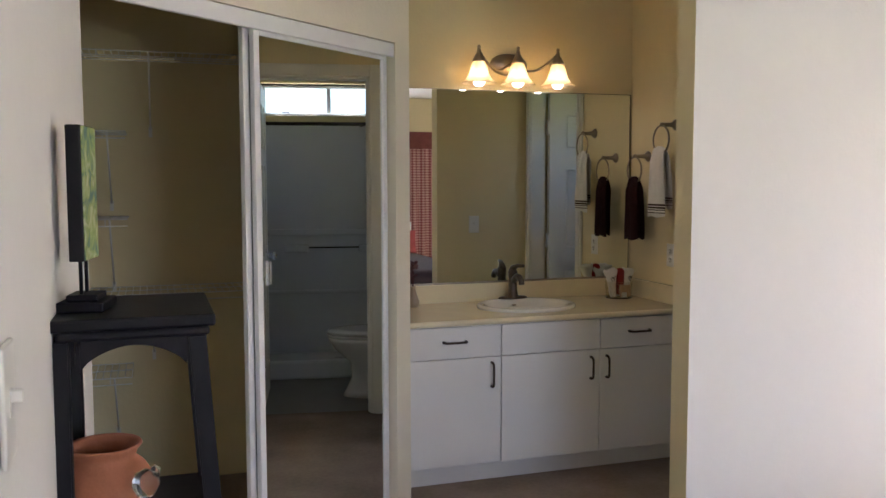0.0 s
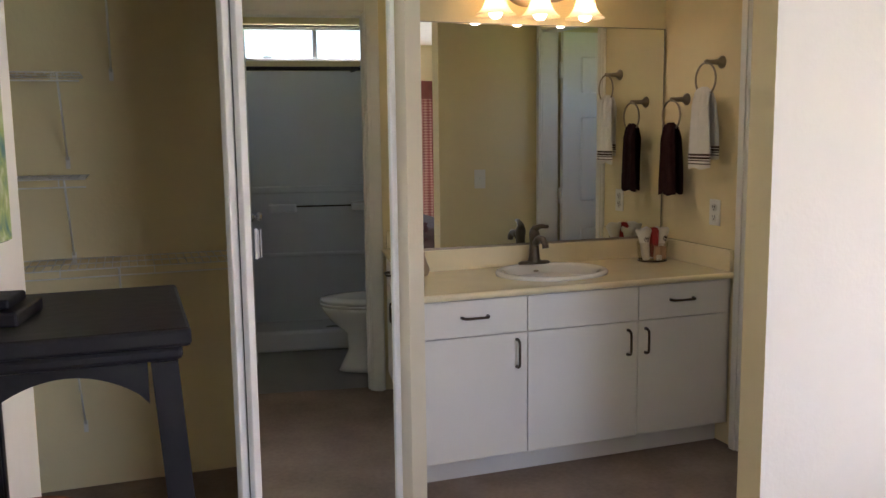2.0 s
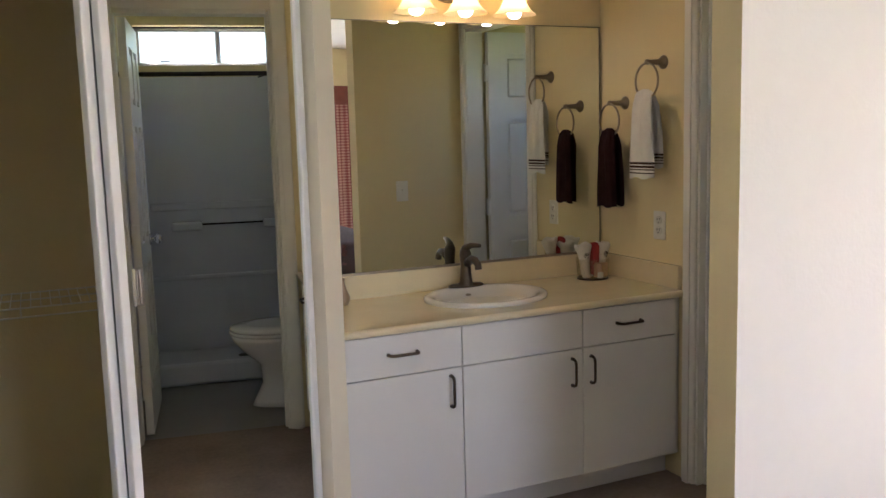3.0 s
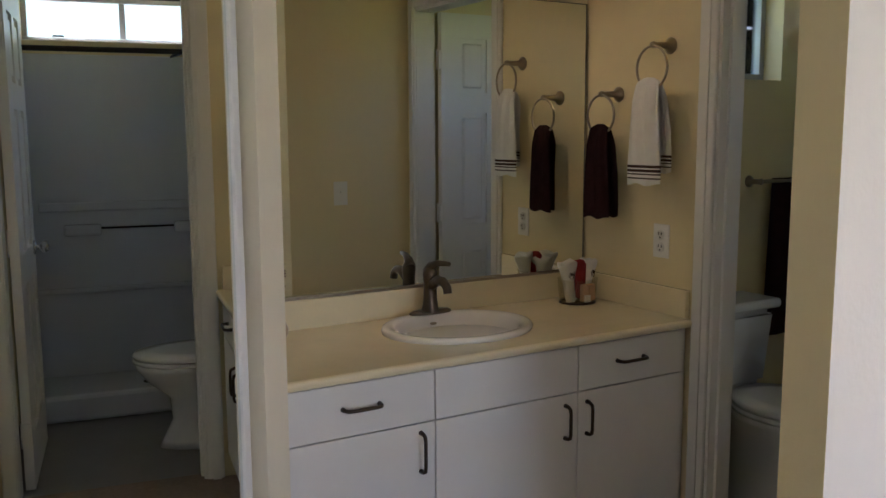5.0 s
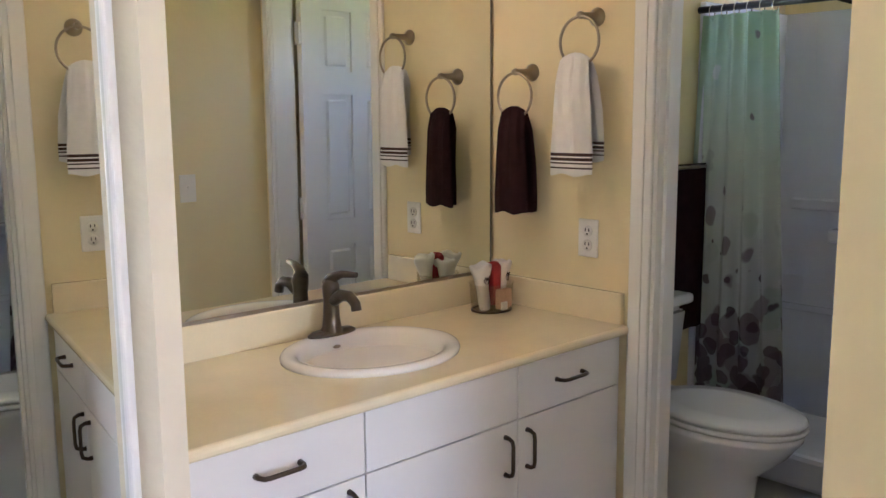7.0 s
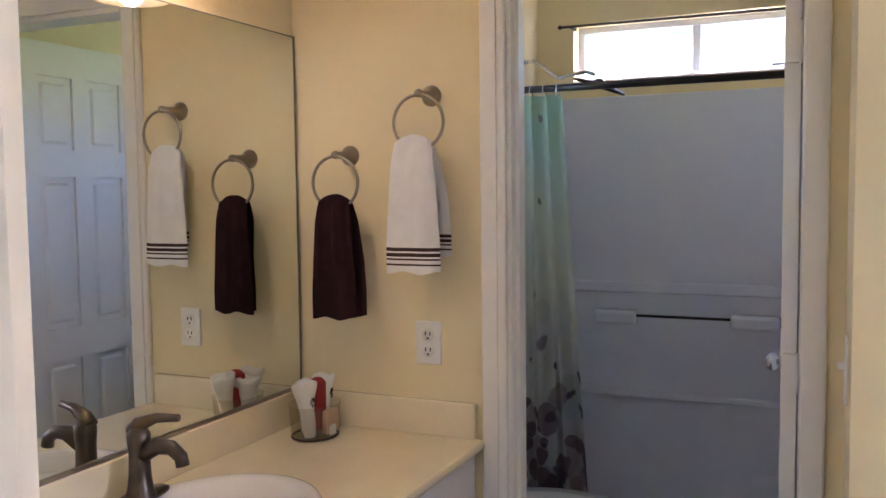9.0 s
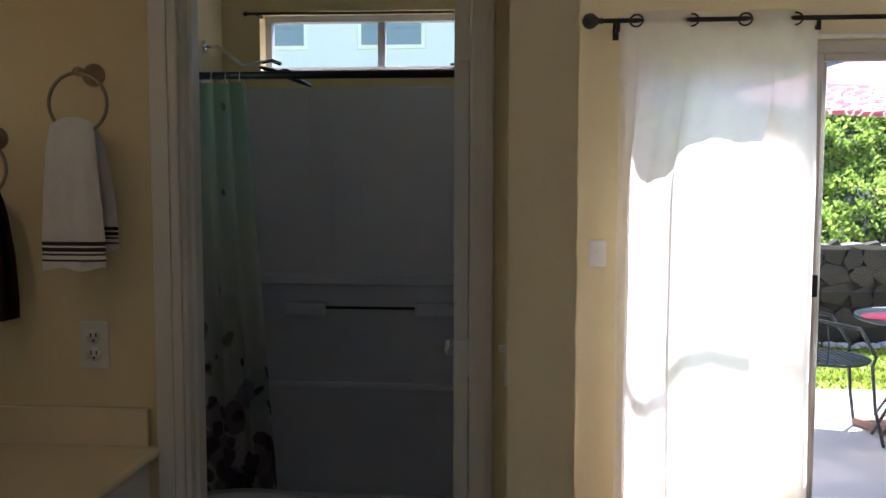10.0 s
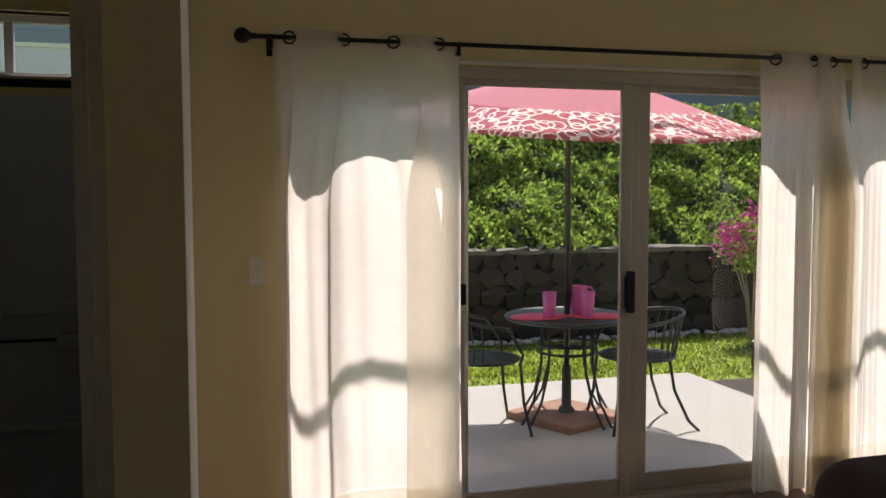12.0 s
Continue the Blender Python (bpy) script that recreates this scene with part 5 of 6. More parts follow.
# ---- window behind, with its plaid shade ----
sash_window("window_3", 1.6, 3.4, 0.852, 2.048, pose(0, -2.45, 0), "wide bedroom window")


def plaid():
    m = material("red_plaid_cloth", (0.5, 0.08, 0.08), 0.9, vary=0.05)
    nt = m.node_tree
    co = nt.nodes.new("ShaderNodeTexCoord")
    w = []
    for d in ("X", "Z"):
        t = nt.nodes.new("ShaderNodeTexWave")
        t.bands_direction = d
        t.inputs["Scale"].default_value = 9
        nt.links.new(co.outputs["Object"], t.inputs["Vector"])
        w.append(t)
    add = nt.nodes.new("ShaderNodeMath")
    add.operation = "ADD"
    nt.links.new(w[0].outputs["Fac"], add.inputs[0])
    nt.links.new(w[1].outputs["Fac"], add.inputs[1])
    cr = nt.nodes.new("ShaderNodeValToRGB")
    cr.color_ramp.elements[0].position, cr.color_ramp.elements[0].color = 0.25, (0.24, 0.05, 0.045, 1)
    cr.color_ramp.elements[1].position, cr.color_ramp.elements[1].color = 0.95, (0.58, 0.36, 0.31, 1)
    half = nt.nodes.new("ShaderNodeMath")
    half.operation = "MULTIPLY"
    half.inputs[1].default_value = 0.5
    nt.links.new(add.outputs[0], half.inputs[0])
    nt.links.new(half.outputs[0], cr.inputs[0])
    nt.links.new(cr.outputs[0], bsdf(m).inputs["Base Color"])
    return m


M_PLAID = plaid()
shade = empty("plaid_curtain", "red plaid curtain with a valance at the bedroom window", "curtain", pose(0, 0, 0))
bm = bmesh.new()
drape(bm, 0.95, 1.72, 8, 0.025, seed=11)
c = part("side_cloth", bm, M_PLAID, shade)
c.matrix_local = pose(4.45, -2.30, 0.22, 0, 0, 90)
bm = bmesh.new()
drape(bm, 2.9, 0.22, 14, 0.02, seed=12)
c = part("valance", bm, material("dull_red_valance", (0.20, 0.06, 0.045), 0.9, vary=0.2, scale=14), shade)
c.matrix_local = pose(4.46, -2.26, 1.78, 0, 0, 90)

# ---- outside ----
GZ = -0.06
tagged(part("ground", b1(-60, -160, GZ - 0.6, 300, 160, GZ - 0.03), M_LAWN), "flat green ground reaching the distance", "ground", kind="structure")
tagged(part("patio", soft_box(4.66, -0.76, GZ - 0.12, 7.08, 9.0, GZ, 0.006), M_CONC), "pale concrete patio slab", "patio", kind="structure")
tagged(part("lawn", b1(7.06, -12, GZ - 0.2, 8.9, 14, GZ - 0.022), M_LAWN), "sunlit green lawn strip", "lawn", kind="structure")
tagged(part("planting_bed", b1(4.66, -3.0, GZ - 0.2, 6.8, -0.77, GZ - 0.012), M_SOIL), "dark mulch planting bed beside the patio", "planting bed", kind="structure")
rng = random.Random(21)


def scatter(name, n, place, size, mat, label, category, lift=0.6):
    """Many small two-triangle leaves; place() gives each one's point and outward way."""
    vs, fs = [], []
    for k in range(n):
        p, out = place()
        d = (out * lift + Vector((rng.uniform(-1, 1), rng.uniform(-1, 1), rng.uniform(-1, 1)))).normalized()
        s = d.cross(Vector((rng.uniform(-1, 1), rng.uniform(-1, 1), rng.uniform(-1, 1)))).normalized()
        nrm = d.cross(s)
        L = size * rng.uniform(0.6, 1.4)
        i = len(vs)
        vs += [p, p + d * L * 0.5 + s * L * 0.28 + nrm * L * 0.08, p + d * L, p + d * L * 0.5 - s * L * 0.28 + nrm * L * 0.08]
        fs += [(i, i + 1, i + 2), (i, i + 2, i + 3)]
    me = bpy.data.meshes.new(name)
    me.from_pydata([tuple(v) for v in vs], [], fs)
    me.materials.append(mat)
    ob = new(name, me)
    return ob


def grass_at():
    x, y = rng.uniform(6.82, 8.84), rng.uniform(-4.8, 3.6)
    if x < 7.12 and y > -0.8:
        x += 0.6
    return Vector((x, y, GZ - 0.025)), Vector((0, 0, 2.2))


tagged(scatter("grass", 26000, grass_at, 0.032, M_GRASS, "", "", 0.7), "short bright lawn grass", "grass", kind="stuff")

# The hedge: clumps of leaves over an uneven dark sheet standing in for inner shade.
HEDGE_X, HEDGE_TOP = 9.22, 2.24


def hedge_front(y, z):
    q = Vector((y * 0.9, z * 1.1, 3.0))
    return HEDGE_X + 0.34 * noise.noise(q) + 0.24 * noise.noise(q * 2.7) + 1.15 * max(0, z - 0.85)


def hedge_top(y):
    return HEDGE_TOP + 0.16 * noise.noise(Vector((y * 0.7, 8, 1))) + 0.12 * noise.noise(Vector((y * 2.3, 2, 5))) + (0.25 if y < -2.4 else 0)


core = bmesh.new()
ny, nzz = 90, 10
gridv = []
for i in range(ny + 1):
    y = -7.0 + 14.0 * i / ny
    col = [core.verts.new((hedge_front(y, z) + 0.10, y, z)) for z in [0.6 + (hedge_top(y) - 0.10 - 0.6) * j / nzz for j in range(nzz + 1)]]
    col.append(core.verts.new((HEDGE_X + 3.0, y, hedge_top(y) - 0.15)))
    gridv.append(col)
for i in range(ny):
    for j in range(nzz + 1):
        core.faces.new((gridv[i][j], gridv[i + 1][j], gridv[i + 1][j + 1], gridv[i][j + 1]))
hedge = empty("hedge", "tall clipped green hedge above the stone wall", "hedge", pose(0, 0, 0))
part("hedge_shade_core", core, material("hedge_shade", (0.03, 0.045, 0.015), 0.9, vary=0.4, scale=8), hedge)


def hedge_at():
    while True:
        y = rng.uniform(-5.5, 4.6)
        z = rng.uniform(0.78, hedge_top(y) + 0.04)
        cl = noise.noise(Vector((y * 6.0, z * 6.0, 7)))
        if cl > rng.uniform(-0.55, 0.25):
            break
    x = hedge_front(y, z) - 0.16 * max(0, cl) - rng.uniform(-0.08, 0.07)
    return Vector((x, y, z)), Vector((-0.9, 0, 0.6))


lv = scatter("leaves", 60000, hedge_at, 0.060, M_LEAF, "", "")
lv.parent = hedge
tagged(lv, kind="stuff")

# Lava-rock garden wall, stone by stone.
gw = empty("garden_wall", "low dark lava-rock garden wall", "garden wall", pose(0, 0, 0))
WX, WT = 8.87, 0.825
part("mortar_core", b1(WX + 0.035, -7, GZ - 0.1, WX + 0.30, 7, WT - 0.02), M_MORTAR, gw)
bm = bmesh.new()
n = 160
prev = None
for i in range(n + 1):
    y = -7 + 14 * i / n
    e = 0.014 * noise.noise(Vector((y * 5, 0, 0)))
    cur = [bm.verts.new((WX - 0.01 + e, y, WT - 0.03)), bm.verts.new((WX - 0.015 + e, y, WT + 0.015 + e)), bm.verts.new((WX + 0.32, y, WT + 0.02 + e))]
    if prev:
        bm.faces.new((prev[0], cur[0], cur[1], prev[1]))
        bm.faces.new((prev[1], cur[1], cur[2], prev[2]))
    prev = cur
part("wall_cap", bm, material("pale_cap_mortar", (0.15, 0.135, 0.12), 0.9, vary=0.3, scale=9), gw)
stone_meshes = []
for k in range(14):
    bm = bmesh.new()
    sides = rng.choice((5, 6, 6, 7))
    front_v, back_v = [], []
    for j in range(sides):
        a = j * 2 * math.pi / sides + rng.uniform(-0.28, 0.28)
        r = rng.uniform(0.82, 1.12)
        front_v.append(bm.verts.new((-0.035 + rng.uniform(-0.01, 0.01), 0.92 * r * math.cos(a), 0.92 * r * math.sin(a))))
        back_v.append(bm.verts.new((0.04, r * math.cos(a), r * math.sin(a))))
    mid_v = bm.verts.new((-0.045, 0, 0))
    for j in range(sides):
        j2 = (j + 1) % sides
        bm.faces.new((mid_v, front_v[j2], front_v[j]))
        bm.faces.new((front_v[j], front_v[j2], back_v[j2], back_v[j]))
    bmesh.ops.recalc_face_normals(bm, faces=bm.faces[:])
    stone_meshes.append(mesh_of(bm, "stone", M_STONE))
row_z = GZ + 0.02
while row_z < WT - 0.06:
    hh = rng.uniform(0.13, 0.20)
    y = -4.6 + rng.uniform(0, 0.2)
    while y < 3.4:
        w = rng.uniform(0.16, 0.30)
        st = new("stone", rng.choice(stone_meshes))
        st.parent = gw
        zc = row_z + hh / 2 + rng.uniform(-0.03, 0.03)
        st.matrix_local = Matrix.Translation((WX + 0.03, y + w / 2, min(zc, WT - 0.07))) @ Matrix.Rotation(rng.choice((0, math.pi)) + rng.uniform(-0.15, 0.15), 4, "X") @ Matrix.Diagonal((1, w * 0.64, hh * 0.70, 1))
        y += w
    row_z += hh
pebbles = bmesh.new()
for k in range(170):
    r = rng.uniform(0.02, 0.055)
    bmesh.ops.create_icosphere(pebbles, subdivisions=1, radius=r, matrix=Matrix.Translation((WX - rng.uniform(0.03, 0.2), rng.uniform(-4.5, 3.5), GZ + r * 0.3)) @ Matrix.Diagonal((1, 1.3, 0.6, 1)))
single("edging_stones", pebbles, M_CONC, "pale loose stones along the garden wall's foot", "stones", kind="stuff")

# Magenta shrub by the wall
shrub = empty("flowering_shrub", "shrub with magenta flower clusters by the garden wall", "shrub", pose(8.30, -2.22, GZ - 0.05))
bm = bmesh.new()
for k in range(7):
    a = k * 0.9
    tube(bm, [(0, 0, -0.03), (0.06 * math.cos(a), 0.06 * math.sin(a), 0.45), (0.2 * math.cos(a), 0.26 * math.sin(a), 1.0)], [0.014, 0.010, 0.005], 6)
part("stems", bm, material("grey_bark", (0.25, 0.22, 0.18), 0.9), shrub)


def shrub_at():
    d = Vector((rng.gauss(0, 1), rng.gauss(0, 1), rng.gauss(0, 1))).normalized() * rng.uniform(0.5, 1.0)
    return Vector((d.x * 0.28, d.y * 0.38, 1.0 + d.z * 0.30)), d


def bloom_at():
    c = rng.choice(((0.0, 0.24, 1.13), (-0.1, 0.0, 1.30), (-0.15, -0.16, 1.28), (-0.2, -0.10, 0.98), (-0.1, 0.30, 1.0), (0.0, -0.3, 1.2)))
    d = Vector((rng.gauss(0, 0.07), rng.gauss(0, 0.085), rng.gauss(0, 0.055)))
    return Vector(c) + d, d.normalized()


o = scatter("foliage", 1500, shrub_at, 0.05, M_LEAF, "", "")
o.parent = shrub
o = scatter("flowers", 1100, bloom_at, 0.042, M_FLOWER, "", "")
o.parent = shrub
tagged(o, "magenta blossoms")
bm = bmesh.new()
tube(bm, [(6.98, -1.30, GZ - 0.02), (6.98, -1.30, 0.13)], 0.012, 8)
lathe(bm, [(0, 0.17), (0.02, 0.18), (0.024, 0.22), (0, 0.25)], (6.98, -1.30, -0.05), seg=12)
single("garden_stake", bm, M_IRON, "short dark sprinkler riser on the lawn", "sprinkler")

# Unseen beam on two posts, added to cast the shadow across the curtains.
beam = empty("patio_beam", "unseen slender wooden beam added to cast a shadow band on the curtains", "beam", pose(5.60, 1.0, GZ))
M_BEAM = material("weathered_brown_timber", (0.24, 0.17, 0.11), 0.85, vary=0.3, scale=12, bump=0.3, bump_scale=60)
part("rail", soft_box(-0.016, -4.2, 2.885, 0.016, 4.3, 2.925, 0.004), M_BEAM, beam)
for y in (-4.0, 4.1):
    part("post", soft_box(-0.04, y - 0.04, -0.02, 0.04, y + 0.04, 2.885, 0.004), M_BEAM, beam)

# ---- patio furniture ----
UX, UY = 6.01, 0.79
umb = empty("patio_umbrella", "salmon-pink market umbrella with a white scrolled border", "umbrella", pose(UX, UY, GZ))
bm = soft_box(-0.28, -0.28, 0.0, 0.28, 0.28, 0.05, 0.012, 2)
bmesh.ops.transform(bm, matrix=Matrix.Rotation(radians(25), 4, "Z"), verts=bm.verts[:])
part("base", bm, M_BASEST, umb, "square brown stone base")
bm = bmesh.new()
lathe(bm, [(0.055, 0.05), (0.05, 0.075), (0.032, 0.09), (0.030, 0.34), (0.026, 0.35), (0.024, 0.36), (0, 0.36)], seg=20)
part("base_tube", bm, M_IRON, umb)
bm = bmesh.new()
tube(bm, [(0, 0, 0.3), (0, 0, 1.9), (-0.05, 0, 2.28)], 0.019, 14)
part("pole", bm, M_IRON, umb)
M_CANOPY = sheer("salmon_canvas", (0.54, 0.215, 0.25), 0.08, 0.0)


def border_material():
    m = sheer("scrolled_border_canvas", (0.6, 0.2, 0.2), 0.08, 0.0)
    nt = m.node_tree
    co = nt.nodes.new("ShaderNodeTexCoord")
    masks = []
    for sc, off in ((8.0, 0.0), (8.0, 3.7), (8.0, 7.9)):
        mp = nt.nodes.new("ShaderNodeMapping")
        mp.inputs["Location"].default_value = (off, off * 0.7, off * 0.3)
        nt.links.new(co.outputs["Object"], mp.inputs["Vector"])
        v = nt.nodes.new("ShaderNodeTexVoronoi")
        v.inputs["Scale"].default_value = sc
        nt.links.new(mp.outputs[0], v.inputs["Vector"])
        sub = nt.nodes.new("ShaderNodeMath")
        sub.operation = "SUBTRACT"
        sub.inputs[1].default_value = 0.42
        nt.links.new(v.outputs["Distance"], sub.inputs[0])
        ab = nt.nodes.new("ShaderNodeMath")
        ab.operation = "ABSOLUTE"
        nt.links.new(sub.outputs[0], ab.inputs[0])
        lt = nt.nodes.new("ShaderNodeMath")
        lt.operation = "LESS_THAN"
        lt.inputs[1].default_value = 0.038
        nt.links.new(ab.outputs[0], lt.inputs[0])
        masks.append(lt)
    mx = nt.nodes.new("ShaderNodeMath")
    mx.operation = "MAXIMUM"
    nt.links.new(masks[0].outputs[0], mx.inputs[0])
    nt.links.new(masks[1].outputs[0], mx.inputs[1])
    mx2 = nt.nodes.new("ShaderNodeMath")
    mx2.operation = "MAXIMUM"
    nt.links.new(mx.outputs[0], mx2.inputs[0])
    nt.links.new(masks[2].outputs[0], mx2.inputs[1])
    mx = mx2
    mix = nt.nodes.new("ShaderNodeMix")
    mix.data_type = "RGBA"
    mix.inputs["A"].default_value = (0.42, 0.115, 0.135, 1)
    mix.inputs["B"].default_value = (0.85, 0.76, 0.72, 1)
    nt.links.new(mx.outputs[0], mix.inputs["Factor"])
    nt.links.new(mix.outputs["Result"], bsdf(m).inputs["Base Color"])
    for nd in nt.nodes:
        if nd.type == "BSDF_TRANSLUCENT":
            nt.links.new(mix.outputs["Result"], nd.inputs["Color"])
    return m


M_BORDER = border_material()
UR, UZ0, UZ1 = 1.17, 1.93, 2.30
TILT = Matrix.Translation((0, 0, 1.88)) @ Matrix.Rotation(radians(-9), 4, "Y") @ Matrix.Translation((0, 0, -1.88))


def canopy_ring(r, z, bow):
    pts = []
    for k in range(64):
        a = k * 2 * math.pi / 64 + radians(10)
        f = (k % 8) / 8
        pts.append((r * math.cos(a) * (1 - bow * math.sin(f * math.pi)), r * math.sin(a) * (1 - bow * math.sin(f * math.pi)), z - 0.10 * bow * math.sin(f * math.pi)))
    return pts


def canopy_bm(r0, r1, extra=None):
    bm = bmesh.new()
    rings = []
    for j in range(7):
        f = j / 6
        r = r0 + (r1 - r0) * f
        z = UZ1 + (UZ0 - UZ1) * (r / UR)
        rings.append([bm.verts.new(p) for p in canopy_ring(r, z, 0.075 * min(1, r / UR * 1.1))])
    if extra:
        rings.append([bm.verts.new((p[0], p[1], p[2] - extra)) for p in canopy_ring(r1 + 0.004, UZ0, 0.075)])
    for a, b in zip(rings, rings[1:]):
        for k in range(64):
            bm.faces.new((a[k], a[(k + 1) % 64], b[(k + 1) % 64], b[k])).smooth = True
    bmesh.ops.transform(bm, matrix=TILT, verts=bm.verts[:])
    return bm


cl = part("canopy", canopy_bm(0.04, 0.82), M_CANOPY, umb, "salmon-pink canvas canopy")
part("border", canopy_bm(0.82, UR, 0.02), M_BORDER, cl, "dark pink border with white scrolls")
for k in range(8):
    a = k * math.pi / 4 + radians(10)
    bm = bmesh.new()
    tube(bm, [(0.03 * math.cos(a), 0.03 * math.sin(a), UZ1 - 0.02), (UR * 0.985 * math.cos(a), UR * 0.985 * math.sin(a), UZ0 - 0.012)], 0.008, 6)
    bmesh.ops.transform(bm, matrix=TILT, verts=bm.verts[:])
    part("rib", bm, M_IRON, umb)
bm = bmesh.new()
lathe(bm, [(0, 0.06), (0.02, 0.05), (0.026, 0.03), (0.03, 0.0), (0, 0)], (0, 0, UZ1), seg=14)
bmesh.ops.transform(bm, matrix=TILT, verts=bm.verts[:])
part("finial", bm, M_IRON, umb)

table = empty("patio_table", "round black wrought-iron patio table", "table", pose(UX, UY, GZ))
TZ = 0.685
bm = bmesh.new()
tube(bm, [(0.395 * math.cos(k * math.pi / 24), 0.395 * math.sin(k * math.pi / 24), TZ - 0.012) for k in range(48)], 0.014, 8, closed=True)
part("rim", bm, M_IRON, table)
bm = bmesh.new()
lathe(bm, [(0.045, TZ), (0.385, TZ), (0.385, TZ - 0.008), (0.045, TZ - 0.008), (0.045, TZ)], seg=48)
part("mesh_top", bm, M_IRON, table)
for k in range(4):
    a = k * math.pi / 2 + radians(22)
    ca, sa = math.cos(a), math.sin(a)
    for s in (-0.035, 0.035):
        bm = bmesh.new()
        tube(bm, [((0.20 * ca - s * sa), (0.20 * sa + s * ca), TZ - 0.01), ((0.19 * ca - s * sa), (0.19 * sa + s * ca), 0.50), ((0.20 * ca - s * sa), (0.20 * sa + s * ca), 0.34), ((0.26 * ca - s * sa), (0.26 * sa + s * ca), 0.15), ((0.36 * ca - s * sa), (0.36 * sa + s * ca), 0.012)], 0.009, 7)
        part("leg", bm, M_IRON, table)
for r, z in ((0.19, 0.50), (0.19, 0.45)):
    bm = bmesh.new()
    tube(bm, [(r * math.cos(k * math.pi / 16), r * math.sin(k * math.pi / 16), z) for k in range(32)], 0.010, 6, closed=True)
    part("hoop", bm, M_IRON, table)


def iron_chair(at, label):
    """Seat centre at the origin, its back towards -y."""
    ob = empty("patio_chair", label, "chair", at, "chairs round the patio table")
    SZ_, R = 0.45, 0.235
    bm = bmesh.new()
    tube(bm, [(R * math.cos(k * math.pi / 18), R * 0.98 * math.sin(k * math.pi / 18), SZ_) for k in range(36)], 0.010, 7, closed=True)
    part("seat_ring", bm, M_IRON, ob)
    bm = bmesh.new()
    for k in range(-7, 8):
        h = math.sqrt(max(0, R * R - (k * 0.028) ** 2))
        box(bm, k * 0.028 - 0.004, -h, SZ_ - 0.004, k * 0.028 + 0.004, h, SZ_ + 0.002)
        box(bm, -h, k * 0.028 - 0.003, SZ_ - 0.002, h, k * 0.028 + 0.003, SZ_ + 0.004)
    part("seat_mesh", bm, M_IRON, ob)

    def hoop(f, z):
        a = radians(-200 + 220 * f)
        return Vector((0.265 * math.cos(a), 0.0 + 0.29 * math.sin(a), z + 0.07 * math.sin(math.pi * f)))

    bm = bmesh.new()
    tube(bm, [hoop(k / 30, 0.66) for k in range(31)], 0.011, 7)
    part("back_rail", bm, M_IRON, ob)
    for k in range(13):
        f = 0.16 + 0.68 * k / 12
        a = radians(-200 + 220 * f)
        bm = bmesh.new()
        tube(bm, [(R * math.cos(a), R * math.sin(a), SZ_), (0.25 * math.cos(a), 0.01 + 0.26 * math.sin(a), 0.55), hoop(f, 0.66)], 0.0045, 5)
        part("back_spindle", bm, M_IRON, ob)
    for sx in (-1, 1):
        bm = bmesh.new()
        tube(bm, [hoop(0.0 if sx < 0 else 1.0, 0.66), (0.21 * sx, 0.20, 0.50), (0.19 * sx, 0.19, SZ_ - 0.01), (0.20 * sx, 0.21, 0.2), (0.235 * sx, 0.25, 0.0)], 0.010, 7)
        part("front_leg", bm, M_IRON, ob)
        bm = bmesh.new()
        tube(bm, [(0.15 * sx, -0.15, SZ_ - 0.005), (0.16 * sx, -0.18, 0.25), (0.20 * sx, -0.26, 0.06), (0.22 * sx, -0.32, 0.0)], 0.010, 7)
        part("rear_leg", bm, M_IRON, ob)
    return ob


first = iron_chair(pose(5.93, 1.40, GZ, 0, 0, 178), "dark wrought-iron patio chair with a curved spindle back")
copy_thing(first, pose(5.76, 0.42, GZ, 0, 0, -4))

for dx, dy, rz in ((-0.05, 0.215, 15), (-0.13, -0.165, -25)):
    bm = bmesh.new()
    lathe(bm, [(0, 0), (1, 0), (1, 0.004), (0, 0.004)], seg=40, sx=0.15, sy=0.20)
    single("placemat", bm, M_MAT, "oval pink woven placemat on the patio table", "placemat", pose(UX + dx, UY + dy, GZ + TZ + 0.003, 0, 0, rz), "placemats on the patio table")
for dx, dy in ((-0.10, 0.165), (-0.17, -0.065)):
    bm = bmesh.new()
    lathe(bm, [(0, 0), (0.033, 0), (0.036, 0.005), (0.045, 0.16), (0.042, 0.16), (0.034, 0.01), (0, 0.008)], seg=24)
    single("tumbler", bm, M_PINK, "bright pink plastic tumbler on a placemat", "tumbler", pose(UX + dx, UY + dy, GZ + TZ + 0.007), "tumblers on the patio table")
pit = empty("pitcher", "bright pink plastic pitcher behind the tumblers", "pitcher", pose(UX + 0.01, UY - 0.09, GZ + TZ + 0.003))
bm = bmesh.new()
lathe(bm, [(0, 0), (0.045, 0), (0.055, 0.04), (0.056, 0.09), (0.046, 0.14), (0.050, 0.175), (0.052, 0.185), (0.047, 0.185), (0.042, 0.14), (0.05, 0.09), (0, 0.01)], seg=28)
part("jug", bm, M_PINK, pit)
bm = bmesh.new()
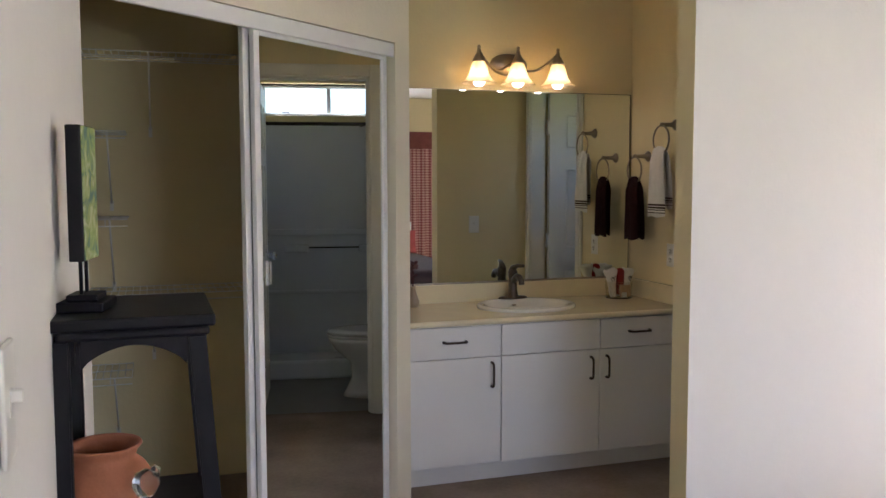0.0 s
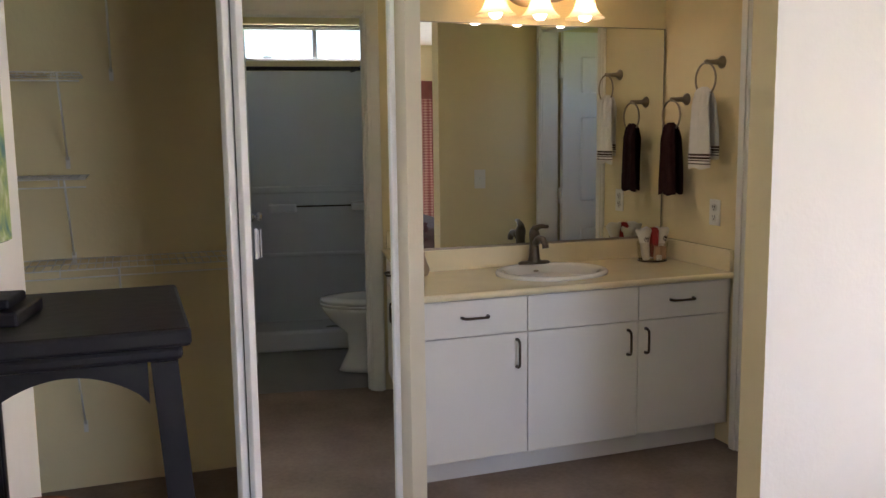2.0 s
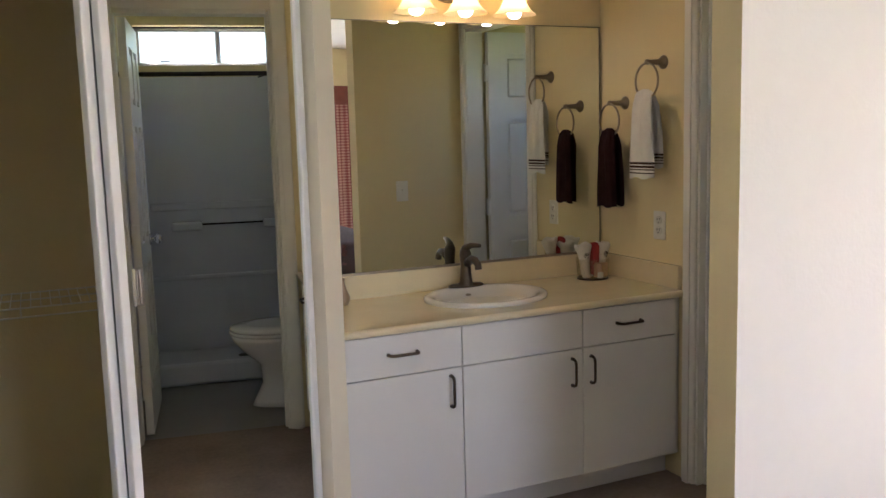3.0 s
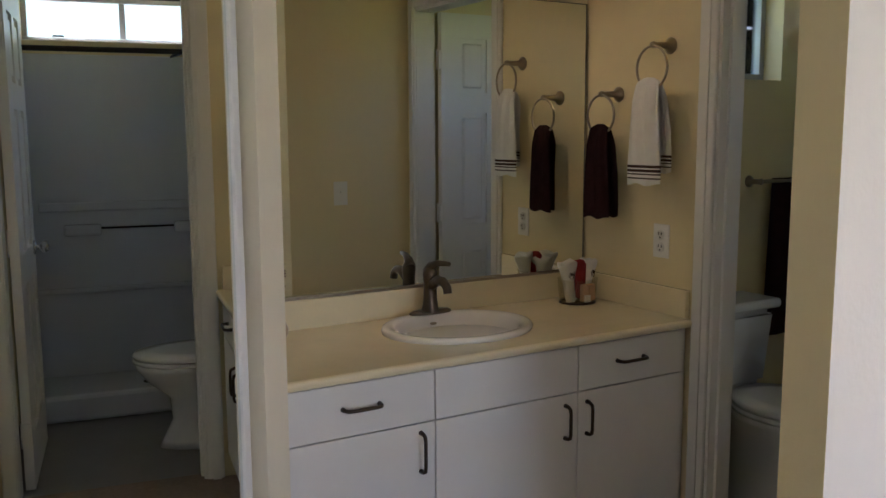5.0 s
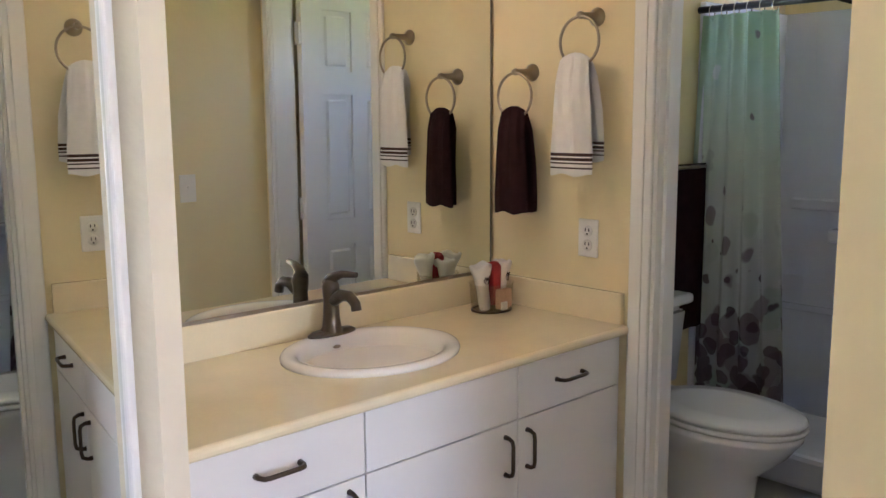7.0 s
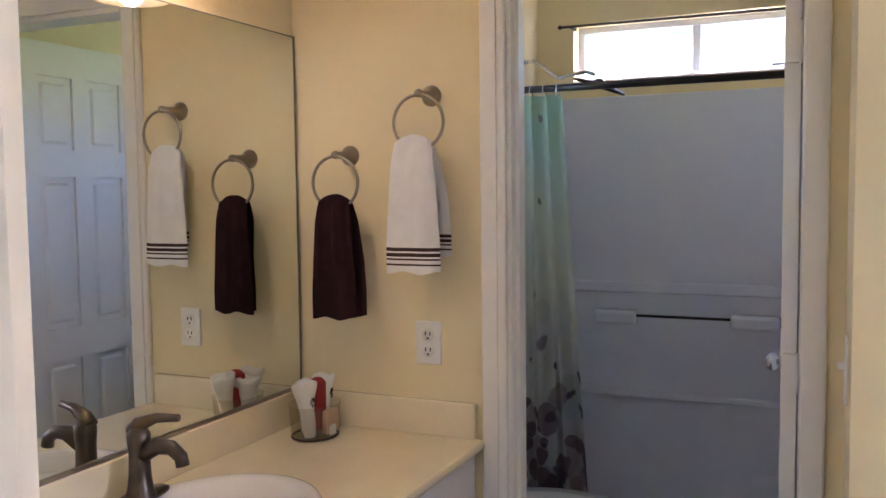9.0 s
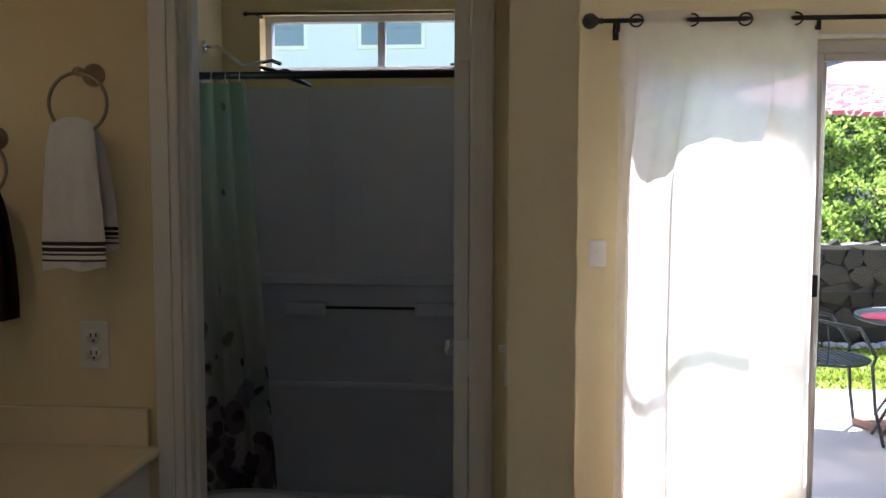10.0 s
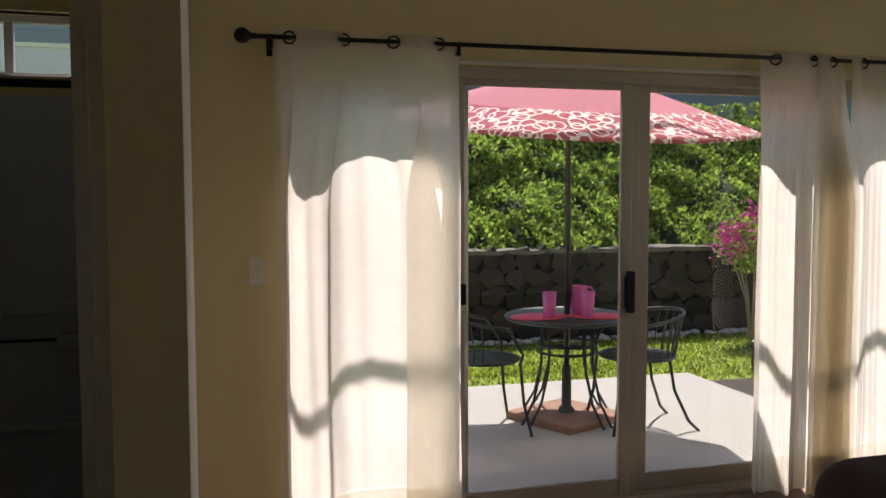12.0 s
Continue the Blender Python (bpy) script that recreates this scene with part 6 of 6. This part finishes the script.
tube(bm, [(0.0, -0.045, 0.165), (0, -0.085, 0.17), (0, -0.105, 0.13), (0, -0.09, 0.08), (0, -0.053, 0.05)], 0.008, 8)
part("handle", bm, M_PINK, pit)

# ---- neighbouring house and far ridge ----
house = empty("neighbour_house", "pale two-storey house beyond the hedge", "house", pose(20, 8.5, GZ))
M_SIDING = material("pale_blue_siding", (0.72, 0.71, 0.77), 0.8, vary=0.06, scale=2)
part("wall", b1(0, -7, -0.1, 8, 8, 7.0), M_SIDING, house)
bm = bmesh.new()
vs = [bm.verts.new(p) for p in ((-0.5, -7.5, 7.0), (8.5, -7.5, 7.0), (8.5, 8.5, 7.0), (-0.5, 8.5, 7.0), (4, -4, 8.6), (4, 5, 8.6))]
for q in ((0, 1, 4), (1, 2, 5, 4), (2, 3, 5), (3, 0, 4, 5), (3, 2, 1, 0)):
    bm.faces.new([vs[i] for i in q])
part("roof", bm, material("grey_shingle_roof", (0.16, 0.15, 0.15), 0.9, vary=0.2, scale=3), house)
for y in (-5.2, -2.6, 0.0, 2.6, 5.2):
    w = part("window", soft_box(-0.03, y - 0.75, 4.35, 0.0, y + 0.75, 5.6, 0.01), M_TRIM, house)
    part("pane", b1(-0.036, y - 0.66, 4.44, -0.031, y + 0.66, 5.5), material("dark_pane", (0.2, 0.25, 0.3), 0.1) if y == -5.2 else bpy.data.materials["dark_pane"], w)
ridge = bmesh.new()
prev = None
for i in range(81):
    y = -150 + 300 * i / 80
    h = 24 + 3.0 * noise.noise(Vector((y * 0.03, 1, 1))) + 0.9 * noise.noise(Vector((y * 0.15, 3, 1)))
    cur = [ridge.verts.new((110, y, -1)), ridge.verts.new((112, y, h)), ridge.verts.new((130, y, h + 0.5))]
    if prev:
        ridge.faces.new((prev[0], cur[0], cur[1], prev[1]))
        ridge.faces.new((prev[1], cur[1], cur[2], prev[2]))
    prev = cur
single("backdrop", ridge, material("far_blue_hillside", (0.13, 0.165, 0.235), 0.95, vary=0.2, scale=0.05), "hazy blue hillside in the distance", "ridge", kind="structure")
